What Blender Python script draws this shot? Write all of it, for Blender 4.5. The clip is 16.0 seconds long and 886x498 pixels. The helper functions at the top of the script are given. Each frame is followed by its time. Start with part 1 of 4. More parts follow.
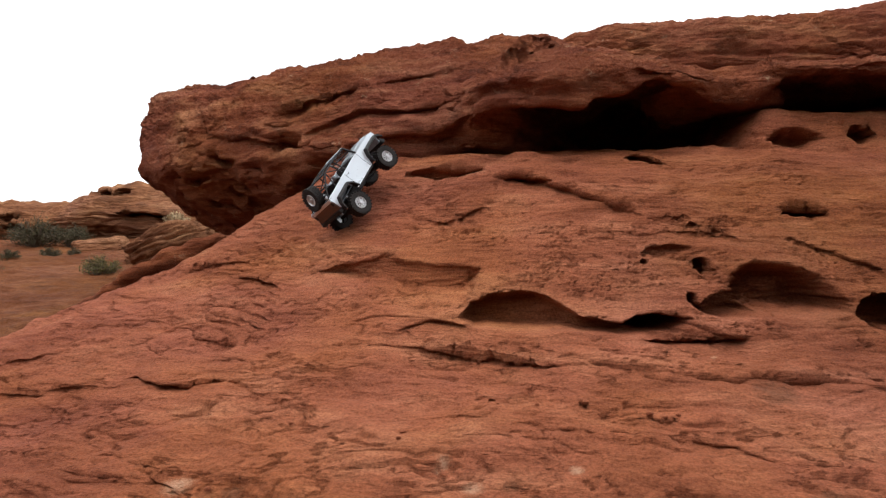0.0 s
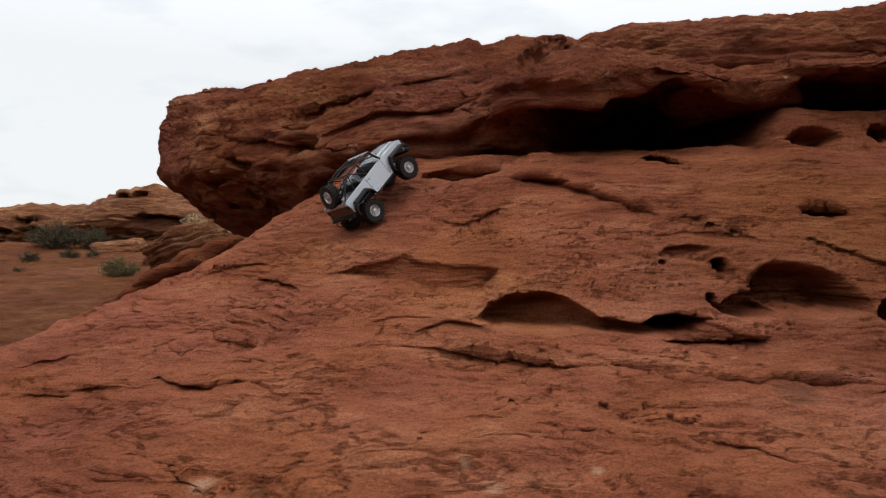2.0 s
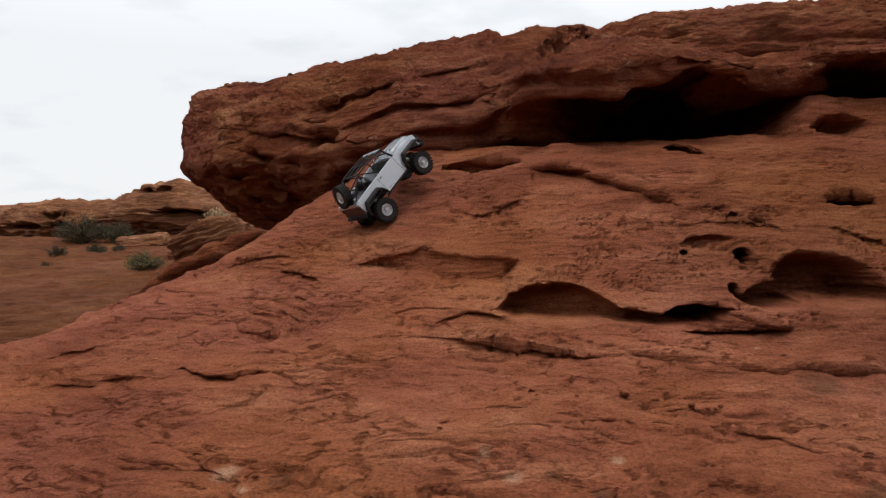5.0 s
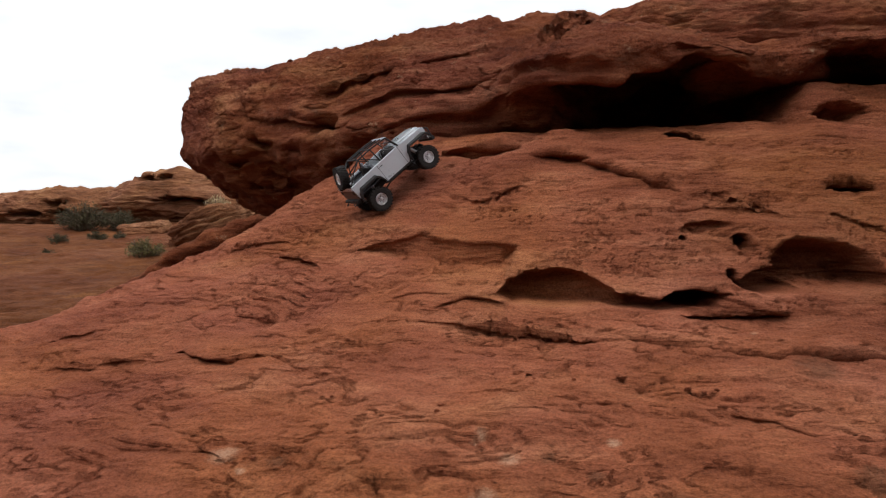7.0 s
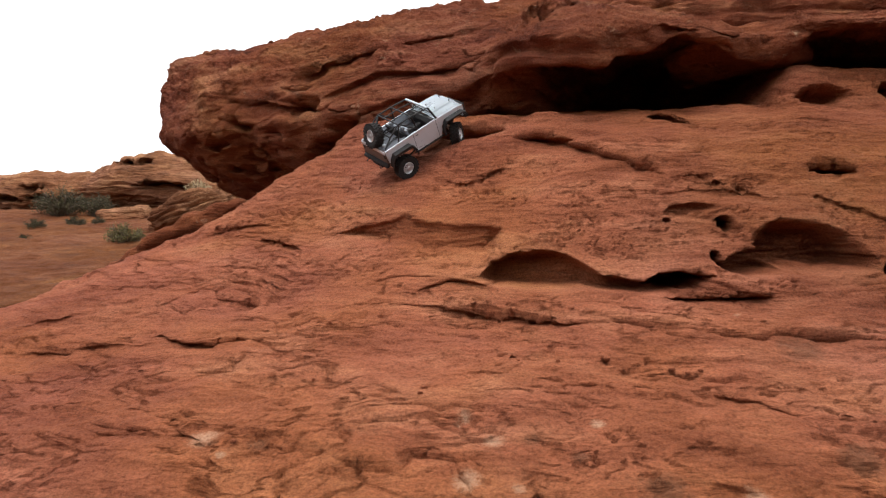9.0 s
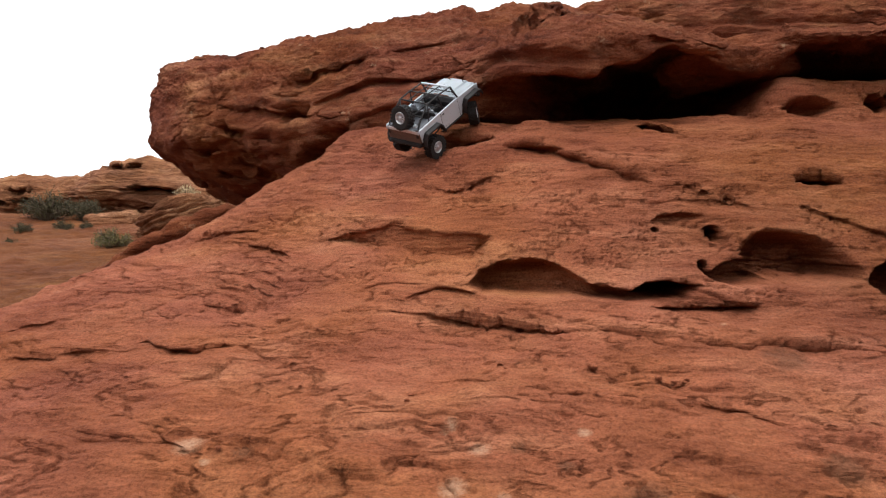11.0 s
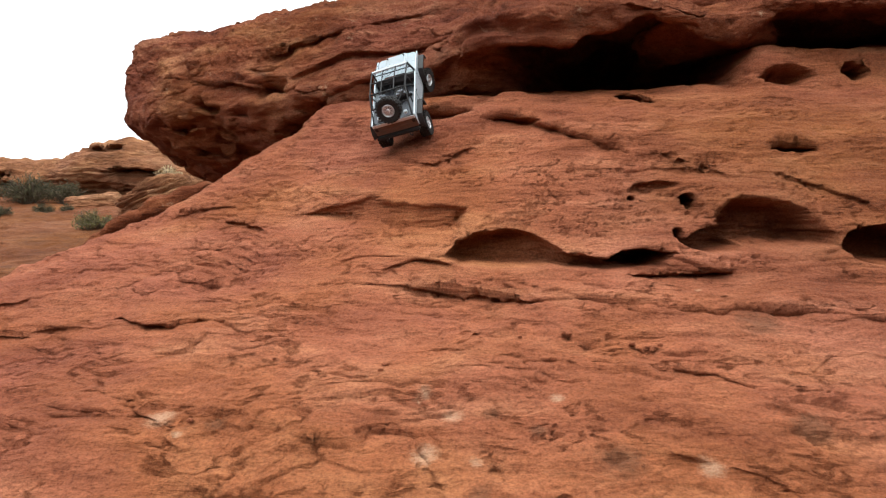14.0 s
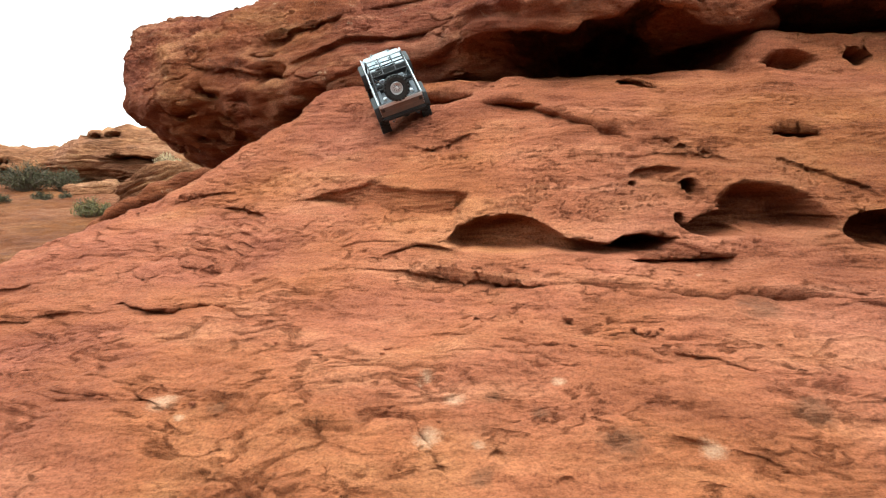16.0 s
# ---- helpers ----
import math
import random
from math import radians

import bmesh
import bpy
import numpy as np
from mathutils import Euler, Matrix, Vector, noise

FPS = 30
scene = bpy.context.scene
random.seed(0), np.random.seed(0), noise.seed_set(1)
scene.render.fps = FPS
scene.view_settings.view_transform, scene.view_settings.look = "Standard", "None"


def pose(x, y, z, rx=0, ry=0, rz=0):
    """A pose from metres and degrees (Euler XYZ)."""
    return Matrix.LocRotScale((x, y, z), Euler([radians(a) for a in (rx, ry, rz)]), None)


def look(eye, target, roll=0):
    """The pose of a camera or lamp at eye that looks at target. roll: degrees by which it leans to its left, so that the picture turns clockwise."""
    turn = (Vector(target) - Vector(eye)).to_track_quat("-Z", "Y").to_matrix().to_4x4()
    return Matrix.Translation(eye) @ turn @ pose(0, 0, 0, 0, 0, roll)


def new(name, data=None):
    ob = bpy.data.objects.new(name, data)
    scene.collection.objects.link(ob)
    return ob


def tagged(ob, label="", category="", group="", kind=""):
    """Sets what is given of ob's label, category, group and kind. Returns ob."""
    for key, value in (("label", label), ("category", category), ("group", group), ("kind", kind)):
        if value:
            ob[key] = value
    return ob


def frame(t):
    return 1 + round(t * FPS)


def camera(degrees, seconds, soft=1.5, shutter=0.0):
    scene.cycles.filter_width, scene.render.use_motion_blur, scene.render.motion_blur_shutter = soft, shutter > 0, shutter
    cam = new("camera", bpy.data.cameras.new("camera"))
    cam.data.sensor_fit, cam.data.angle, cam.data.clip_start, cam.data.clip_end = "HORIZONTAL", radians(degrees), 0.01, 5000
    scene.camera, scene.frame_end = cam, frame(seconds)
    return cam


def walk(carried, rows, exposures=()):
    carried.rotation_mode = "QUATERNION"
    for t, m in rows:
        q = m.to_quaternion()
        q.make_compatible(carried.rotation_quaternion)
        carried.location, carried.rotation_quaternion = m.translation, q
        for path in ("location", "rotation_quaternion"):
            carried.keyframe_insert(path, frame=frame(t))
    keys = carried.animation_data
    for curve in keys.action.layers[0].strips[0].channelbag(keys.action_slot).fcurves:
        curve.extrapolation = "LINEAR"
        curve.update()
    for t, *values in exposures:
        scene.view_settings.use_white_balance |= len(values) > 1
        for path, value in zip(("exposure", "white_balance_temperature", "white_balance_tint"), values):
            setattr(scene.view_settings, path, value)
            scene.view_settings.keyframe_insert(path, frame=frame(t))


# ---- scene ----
cam = camera(63.6, 16.0, soft=1.2)
PATH = [
    (0, (0.046, 0.015, 1.478), (0.013, 2.015, 1.491), 0.4),
    (0.5, (0.044, -0.003, 1.484), (0.009, 1.996, 1.502), 0.3),
    (1, (0.037, 0.004, 1.483), (-0.004, 2.003, 1.503), 0.1),
    (1.5, (0.038, 0.001, 1.482), (-0.021, 2.0, 1.501), 0.1),
    (2, (0.031, 0.002, 1.479), (-0.041, 2.001, 1.494), 0.2),
    (2.5, (0.024, 0.005, 1.47), (-0.069, 2.003, 1.473), 0.8),
    (3, (0.016, 0.001, 1.475), (-0.102, 1.997, 1.466), 0.6),
    (3.5, (0.029, -0.005, 1.477), (-0.096, 1.991, 1.477), 0.3),
    (4, (0.033, 0.0, 1.477), (-0.086, 1.997, 1.475), -0.1),
    (6.5, (0.044, -0.006, 1.462), (-0.103, 1.989, 1.445), 0.2),
    (7, (0.046, -0.002, 1.458), (-0.089, 1.993, 1.423), 0.1),
    (7.5, (0.048, 0.012, 1.451), (-0.049, 2.009, 1.397), 0.2),
    (8, (0.037, 0.031, 1.442), (-0.07, 2.026, 1.359), -0.1),
    (8.5, (0.04, 0.016, 1.446), (-0.078, 2.011, 1.357), 0.1),
    (9, (0.044, 0.021, 1.444), (-0.044, 2.018, 1.37), 0.1),
    (11.5, (0.054, 0.025, 1.442), (-0.003, 2.024, 1.39), 0.5),
    (12, (0.067, 0.029, 1.434), (0.023, 2.028, 1.378), 0.2),
    (12.5, (0.069, 0.036, 1.421), (0.037, 2.034, 1.34), 0.3),
    (13, (0.067, 0.04, 1.423), (0.028, 2.038, 1.334), 0.0),
    (13.5, (0.085, 0.026, 1.429), (0.041, 2.024, 1.346), -0.1),
    (14, (0.09, 0.035, 1.415), (0.064, 2.032, 1.305), -0.2),
    (14.5, (0.086, 0.051, 1.414), (0.059, 2.047, 1.292), -0.4),
    (15, (0.089, 0.034, 1.417), (0.065, 2.031, 1.322), 0.1),
    (15.5, (0.091, 0.037, 1.403), (0.078, 2.033, 1.283), -0.1),
    (16, (0.083, 0.037, 1.404), (0.06, 2.032, 1.261), -0.2),
]
EXPOSURES = [
    (0, -0.43, 6400, 9), (2, -1.01, 6420, 9), (4, -1.03, 6430, 10), (7, -0.84, 6430, 10), (8, -0.55, 6400, 9), (9, -0.28, 6370, 8), (11.5, -0.27, 6350, 7),
    (12.5, -0.18, 6300, 6), (13, 0.01, 6250, 6), (14, 0.05, 6170, 1), (15, 0.34, 6080, -4), (16, 0.56, 5950, -8),
]
walk(cam, [(t, look(eye, target, roll)) for t, eye, target, roll in PATH], EXPOSURES)

# ---- world and light ----
SUN_UP, SUN_ROUND = radians(70), radians(200)
world = bpy.data.worlds.new("overcast_sky")
scene.world = world
world.use_nodes = True
wn, wl = world.node_tree.nodes, world.node_tree.links
wn.clear()
w_out = wn.new("ShaderNodeOutputWorld")
w_bg = wn.new("ShaderNodeBackground")
w_sky = wn.new("ShaderNodeTexSky")
w_sky.sky_type = "NISHITA"
w_sky.sun_disc = False
w_sky.sun_elevation, w_sky.sun_rotation = SUN_UP, SUN_ROUND
w_sky.dust_density = 3.0
w_dim = wn.new("ShaderNodeVectorMath")
w_dim.operation = "SCALE"
w_dim.inputs["Scale"].default_value = 0.12
w_co = wn.new("ShaderNodeTexCoord")
w_map = wn.new("ShaderNodeMapping")
w_map.inputs["Scale"].default_value = (1.0, 1.0, 3.2)
w_map.inputs["Location"].default_value = (0.35, 0.1, 0.15)
w_noise = wn.new("ShaderNodeTexNoise")
w_noise.inputs["Scale"].default_value = 3.1
w_noise.inputs["Detail"].default_value = 7
w_noise.inputs["Roughness"].default_value = 0.55
w_ramp = wn.new("ShaderNodeValToRGB")
w_ramp.color_ramp.elements[0].position, w_ramp.color_ramp.elements[0].color = 0.33, (0.86, 0.92, 0.96, 1)
w_ramp.color_ramp.elements[1].position, w_ramp.color_ramp.elements[1].color = 0.5, (1.12, 1.13, 1.14, 1)
w_mix = wn.new("ShaderNodeMixRGB")
w_mix.inputs["Fac"].default_value = 0.9
wl.new(w_sky.outputs[0], w_dim.inputs[0])
wl.new(w_co.outputs["Generated"], w_map.inputs[0])
wl.new(w_map.outputs[0], w_noise.inputs[0])
wl.new(w_noise.outputs[0], w_ramp.inputs[0])
wl.new(w_dim.outputs[0], w_mix.inputs[1])
wl.new(w_ramp.outputs[0], w_mix.inputs[2])
wl.new(w_mix.outputs[0], w_bg.inputs["Color"])
w_sep = wn.new("ShaderNodeSeparateXYZ")
wl.new(w_co.outputs["Generated"], w_sep.inputs[0])
w_up = wn.new("ShaderNodeMapRange")
w_up.inputs["From Min"].default_value, w_up.inputs["From Max"].default_value = 0.25, 1.0
w_up.inputs["To Min"].default_value, w_up.inputs["To Max"].default_value = 1.75, 3.5
wl.new(w_sep.outputs["Z"], w_up.inputs["Value"])
wl.new(w_up.outputs[0], w_bg.inputs["Strength"])
wl.new(w_bg.outputs[0], w_out.inputs[0])

sun_data = bpy.data.lights.new("sun", "SUN")
sun_data.energy, sun_data.angle, sun_data.color = 1.1, radians(25), (1.0, 0.96, 0.9)
sun = new("sun", sun_data)
sun.matrix_world = look((math.cos(SUN_UP) * math.sin(SUN_ROUND) * 20, math.cos(SUN_UP) * math.cos(SUN_ROUND) * 20, math.sin(SUN_UP) * 20), (0, 0, 0))


# ---- materials ----
def material(name):
    m = bpy.data.materials.new(name)
    m.use_nodes = True
    n, l = m.node_tree.nodes, m.node_tree.links
    return m, n, l, n["Principled BSDF"]


def node(n, kind, **inputs):
    x = n.new(kind)
    for key, value in inputs.items():
        x.inputs[key.replace("_", " ")].default_value = value
    return x


def ramp(n, stops):
    r = n.new("ShaderNodeValToRGB").color_ramp
    while len(r.elements) < len(stops):
        r.elements.new(0.5)
    for e, (p, c) in zip(r.elements, stops):
        e.position, e.color = p, (*c, 1) if len(c) == 3 else c
    return n[-1] if isinstance(n, list) else list(n)[-1]


def sandstone(name, dark, mid, light, pale, varnish=0.35, grain=1.0, seed=0.0, scuffs=(), stains=(), streak=0.5, ochre=None, speckle=0.66, rugged=1.0):
    """Red sandstone: bedding bands, blotches, sandy grain, pale scuffs and dark desert varnish."""
    m, n, l, b = material(name)
    co = n.new("ShaderNodeTexCoord")
    shift = node(n, "ShaderNodeMapping", Location=(seed, seed * 1.7, seed * 0.6))
    l.new(co.outputs["Object"], shift.inputs[0])
    bed = node(n, "ShaderNodeMapping", Scale=(1.1, 1.1, 7.0))
    l.new(shift.outputs[0], bed.inputs[0])
    bands = node(n, "ShaderNodeTexNoise", Scale=2.4 * grain, Detail=9.0, Roughness=0.62, Distortion=0.5)
    l.new(bed.outputs[0], bands.inputs[0])
    blotch = node(n, "ShaderNodeTexNoise", Scale=1.7 * grain, Detail=5.0, Roughness=0.6)
    l.new(shift.outputs[0], blotch.inputs[0])
    mixed = node(n, "ShaderNodeMixRGB", Fac=0.5)
    l.new(bands.outputs[0], mixed.inputs[1]); l.new(blotch.outputs[0], mixed.inputs[2])
    base = ramp(n, [(0.34, dark), (0.5, mid), (0.66, light)])
    l.new(mixed.outputs[0], base.inputs[0])
    # sandy grain
    sand = node(n, "ShaderNodeTexNoise", Scale=110.0 * grain, Detail=5.0, Roughness=0.8)
    l.new(shift.outputs[0], sand.inputs[0])
    sandr = ramp(n, [(0.34, (0.45, 0.42, 0.41)), (0.5, (0.98, 0.98, 0.98)), (0.68, (1.42, 1.42, 1.42))])
    l.new(sand.outputs[0], sandr.inputs[0])
    mul = node(n, "ShaderNodeMixRGB", Fac=0.8); mul.blend_type = "MULTIPLY"
    l.new(base.outputs[0], mul.inputs[1]); l.new(sandr.outputs[0], mul.inputs[2])
    # fine striations along the bedding
    sl = node(n, "ShaderNodeMapping", Location=(seed, 1.1, 0.4), Scale=(2.6, 3.2, 19.0), Rotation=(0.0, radians(3.5), 0.0))
    l.new(co.outputs["Object"], sl.inputs[0])
    stria = node(n, "ShaderNodeTexNoise", Scale=2.6 * grain, Detail=10.0, Roughness=0.72, Distortion=0.9)
    l.new(sl.outputs[0], stria.inputs[0])
    striar = ramp(n, [(0.36, (0.5, 0.44, 0.42)), (0.47, (0.95, 0.94, 0.94)), (0.7, (1.22, 1.24, 1.26))])
    l.new(stria.outputs[0], striar.inputs[0])
    stm = node(n, "ShaderNodeMixRGB", Fac=streak); stm.blend_type = "MULTIPLY"
    l.new(mul.outputs[0], stm.inputs[1]); l.new(striar.outputs[0], stm.inputs[2])
    # drift between pinkish and orange stone
    drift = node(n, "ShaderNodeTexNoise", Scale=1.1 * grain, Detail=4.0, Roughness=0.55)
    l.new(shift.outputs[0], drift.inputs[0])
    drr = ramp(n, [(0.38, (1.0, 1.0, 1.2)), (0.64, (1.02, 1.04, 0.94))])
    l.new(drift.outputs[0], drr.inputs[0])
    mul = node(n, "ShaderNodeMixRGB", Fac=1.0); mul.blend_type = "MULTIPLY"
    l.new(stm.outputs[0], mul.inputs[1]); l.new(drr.outputs[0], mul.inputs[2])
    # pale scuffs
    sc = node(n, "ShaderNodeTexNoise", Scale=8.5 * grain, Detail=10.0, Roughness=0.78)
    l.new(shift.outputs[0], sc.inputs[0])
    scr = ramp(n, [(speckle, (0, 0, 0)), (speckle + 0.08, (1, 1, 1))])
    l.new(sc.outputs[0], scr.inputs[0])
    scm = node(n, "ShaderNodeMixRGB"); scm.inputs[2].default_value = (*pale, 1)
    sf = n.new("ShaderNodeMath"); sf.operation = "MULTIPLY"; sf.inputs[1].default_value = 0.55
    l.new(scr.outputs[0], sf.inputs[0]); l.new(sf.outputs[0], scm.inputs[0]); l.new(mul.outputs[0], scm.inputs[1])
    # thin dark seams along the bedding
    sm = node(n, "ShaderNodeMapping", Location=(seed + 1.3, 2.2, 4.1), Scale=(1.0, 1.6, 5.5), Rotation=(0.0, 0.05, 0.1))
    l.new(co.outputs["Object"], sm.inputs[0])
    seam = node(n, "ShaderNodeTexNoise", Scale=7.5 * grain, Detail=8.0, Roughness=0.66, Distortion=0.7)
    l.new(sm.outputs[0], seam.inputs[0])
    off = n.new("ShaderNodeMath"); off.operation = "SUBTRACT"; off.inputs[1].default_value = 0.47
    l.new(seam.outputs[0], off.inputs[0])
    ab = n.new("ShaderNodeMath"); ab.operation = "ABSOLUTE"
    l.new(off.outputs[0], ab.inputs[0])
    seamr = ramp(n, [(0.0, (0.45, 0.38, 0.36)), (0.03, (1, 1, 1))])
    l.new(ab.outputs[0], seamr.inputs[0])
    sx = node(n, "ShaderNodeMixRGB"); sx.blend_type = "MULTIPLY"
    sg = ramp(n, [(0.48, (0, 0, 0)), (0.66, (0.5, 0.5, 0.5))])
    l.new(blotch.outputs[0], sg.inputs[0]); l.new(sg.outputs[0], sx.inputs[0])
    l.new(scm.outputs[0], sx.inputs[1]); l.new(seamr.outputs[0], sx.inputs[2])
    last = sx
    # pale scuffed places
    for cx, cy, cz, rr in scuffs:
        dist = n.new("ShaderNodeVectorMath"); dist.operation = "DISTANCE"
        dist.inputs[1].default_value = (cx, cy, cz)
        l.new(co.outputs["Object"], dist.inputs[0])
        near = node(n, "ShaderNodeMapRange", From_Min=rr, From_Max=0.0, To_Min=0.0, To_Max=1.0)
        l.new(dist.outputs["Value"], near.inputs["Value"])
        patch = node(n, "ShaderNodeTexNoise", Scale=150.0, Detail=5.0, Roughness=0.85)
        l.new(co.outputs["Object"], patch.inputs[0])
        both = n.new("ShaderNodeMath"); both.operation = "MULTIPLY"
        l.new(near.outputs[0], both.inputs[0]); l.new(patch.outputs[0], both.inputs[1])
        cut = ramp(n, [(0.22, (0, 0, 0)), (0.46, (0.6, 0.6, 0.6))])
        l.new(both.outputs[0], cut.inputs[0])
        pm = node(n, "ShaderNodeMixRGB"); pm.inputs[2].default_value = (*pale, 1)
        l.new(cut.outputs[0], pm.inputs[0]); l.new(last.outputs[0], pm.inputs[1])
        last = pm
    # dark lichen stains
    for cx, cy, cz, rr in stains:
        dist = n.new("ShaderNodeVectorMath"); dist.operation = "DISTANCE"
        dist.inputs[1].default_value = (cx, cy, cz)
        l.new(co.outputs["Object"], dist.inputs[0])
        near = node(n, "ShaderNodeMapRange", From_Min=rr, From_Max=0.0, To_Min=0.0, To_Max=1.0)
        l.new(dist.outputs["Value"], near.inputs["Value"])
        patch = node(n, "ShaderNodeTexNoise", Scale=34.0, Detail=7.0, Roughness=0.75)
        l.new(co.outputs["Object"], patch.inputs[0])
        both = n.new("ShaderNodeMath"); both.operation = "MULTIPLY"
        l.new(near.outputs[0], both.inputs[0]); l.new(patch.outputs[0], both.inputs[1])
        cut = ramp(n, [(0.16, (0, 0, 0)), (0.36, (0.45, 0.45, 0.45))])
        l.new(both.outputs[0], cut.inputs[0])
        pm = node(n, "ShaderNodeMixRGB"); pm.inputs[2].default_value = (0.075, 0.042, 0.025, 1)
        l.new(cut.outputs[0], pm.inputs[0]); l.new(last.outputs[0], pm.inputs[1])
        last = pm
    # a bed of browner, ochre stone
    if ochre:
        cx, cy, cz, rr = ochre
        dist = n.new("ShaderNodeVectorMath"); dist.operation = "DISTANCE"
        dist.inputs[1].default_value = (cx, cy, cz)
        l.new(co.outputs["Object"], dist.inputs[0])
        ragged = node(n, "ShaderNodeMath"); ragged.operation = "MULTIPLY_ADD"
        ragged.inputs[1].default_value = 1.1
        l.new(bands.outputs[0], ragged.inputs[0]); l.new(dist.outputs["Value"], ragged.inputs[2])
        near = node(n, "ShaderNodeMapRange", From_Min=rr + 0.85, From_Max=rr + 0.35, To_Min=0.0, To_Max=0.8)
        l.new(ragged.outputs[0], near.inputs["Value"])
        om = node(n, "ShaderNodeMixRGB"); om.blend_type = "MULTIPLY"; om.inputs[2].default_value = (0.68, 0.66, 0.56, 1)
        l.new(near.outputs[0], om.inputs[0]); l.new(last.outputs[0], om.inputs[1])
        last = om
    # dark varnish in broken patches
    va = node(n, "ShaderNodeTexNoise", Scale=3.3 * grain, Detail=11.0, Roughness=0.74, Distortion=0.3)
    vm = node(n, "ShaderNodeMapping", Location=(3.1 + seed, 7.7, 1.3), Scale=(1, 1, 2.2))
    l.new(co.outputs["Object"], vm.inputs[0]); l.new(vm.outputs[0], va.inputs[0])
    var = ramp(n, [(0.54, (0, 0, 0)), (0.68, (1, 1, 1))])
    l.new(va.outputs[0], var.inputs[0])
    vf = n.new("ShaderNodeMath"); vf.operation = "MULTIPLY"; vf.inputs[1].default_value = varnish
    l.new(var.outputs[0], vf.inputs[0])
    vmix = node(n, "ShaderNodeMixRGB"); vmix.inputs[2].default_value = (0.055, 0.03, 0.022, 1)
    l.new(vf.outputs[0], vmix.inputs[0]); l.new(last.outputs[0], vmix.inputs[1])
    l.new(vmix.outputs[0], b.inputs["Base Color"])
    b.inputs["Roughness"].default_value = 0.92
    b.inputs["Specular IOR Level"].default_value = 0.06
    # relief
    fine = node(n, "ShaderNodeTexNoise", Scale=38.0 * grain, Detail=8.0, Roughness=0.68)
    fm = node(n, "ShaderNodeMapping", Scale=(1, 1, 2.6))
    l.new(shift.outputs[0], fm.inputs[0]); l.new(fm.outputs[0], fine.inputs[0])
    b1 = node(n, "ShaderNodeBump", Strength=0.9, Distance=0.014 * rugged / grain)
    l.new(fine.outputs[0], b1.inputs["Height"])
    b2 = node(n, "ShaderNodeBump", Strength=0.8, Distance=0.03 / grain)
    l.new(bands.outputs[0], b2.inputs["Height"]); l.new(b1.outputs[0], b2.inputs["Normal"])
    b3 = node(n, "ShaderNodeBump", Strength=1.0, Distance=0.02 / grain)
    l.new(stria.outputs[0], b3.inputs["Height"]); l.new(b2.outputs[0], b3.inputs["Normal"])
    l.new(b3.outputs[0], b.inputs["Normal"])
    return m


ROCK = sandstone("red_sandstone", (0.178, 0.051, 0.024), (0.284, 0.0905, 0.042), (0.388, 0.148, 0.0715), (0.55, 0.34, 0.22), 0.06, streak=0.42, ochre=(1.5, 2.7, 1.5, 0.75),
                 scuffs=[(-0.63, 1.76, 0.91, 0.085), (-0.56, 1.68, 0.89, 0.030), (0.02, 1.77, 0.96, 0.050), (-0.00, 1.74, 0.95, 0.030), (0.34, 1.72, 0.96, 0.040), (0.61, 1.45, 0.90, 0.060), (0.84, 2.21, 1.16, 0.030), (0.03, 1.53, 0.89, 0.070), (0.09, 1.66, 0.93, 0.060), (0.14, 1.51, 0.89, 0.035), (0.28, 2.04, 1.05, 0.020)],
                 stains=[(0.43, 1.47, 0.90, 0.090), (0.86, 1.56, 0.94, 0.080), (0.18, 1.66, 0.93, 0.050), (0.14, 1.41, 0.86, 0.050), (-0.48, 1.72, 0.90, 0.050), (0.95, 2.04, 1.09, 0.120), (0.28, 1.60, 0.93, 0.040)])
CAP = sandstone("varnished_sandstone", (0.115, 0.03, 0.0145), (0.222, 0.066, 0.0305), (0.38, 0.155, 0.074), (0.5, 0.34, 0.22), 0.5, speckle=0.6, rugged=2.2, seed=5.0, streak=0.25)
FAR = sandstone("far_sandstone", (0.09, 0.033, 0.014), (0.24, 0.1, 0.045), (0.42, 0.215, 0.105), (0.42, 0.25, 0.14), 0.5, grain=0.45, seed=9.0, streak=1.0)
SOIL = sandstone("red_sand_soil", (0.078, 0.025, 0.0105), (0.135, 0.047, 0.018), (0.21, 0.084, 0.035), (0.36, 0.22, 0.14), 0.4, grain=0.6, seed=2.0)


def plain(name, colour, rough, metal=0.0, dust=0.0, scale=60.0, coat=0.0):
    """Paint, plastic or rubber with dust and fine wear."""
    m, n, l, b = material(name)
    co = n.new("ShaderNodeTexCoord")
    t = node(n, "ShaderNodeTexNoise", Scale=scale, Detail=7.0, Roughness=0.7)
    l.new(co.outputs["Object"], t.inputs[0])
    r = ramp(n, [(0.42, (0, 0, 0)), (0.7, (1, 1, 1))])
    l.new(t.outputs[0], r.inputs[0])
    f = n.new("ShaderNodeMath"); f.operation = "MULTIPLY_ADD"
    f.inputs[1].default_value, f.inputs[2].default_value = dust, dust * 0.25
    l.new(r.outputs[0], f.inputs[0])
    mix = node(n, "ShaderNodeMixRGB")
    mix.inputs[1].default_value, mix.inputs[2].default_value = (*colour, 1), (0.34, 0.16, 0.09, 1)
    l.new(f.outputs[0], mix.inputs[0])
    l.new(mix.outputs[0], b.inputs["Base Color"])
    rr = ramp(n, [(0.3, (rough * 0.8,) * 3), (0.7, (min(1, rough * 1.25),) * 3)])
    l.new(t.outputs[0], rr.inputs[0]); l.new(rr.outputs[0], b.inputs["Roughness"])
    b.inputs["Metallic"].default_value = metal
    b.inputs["Coat Weight"].default_value = coat
    b.inputs["Specular IOR Level"].default_value = 0.3
    return m


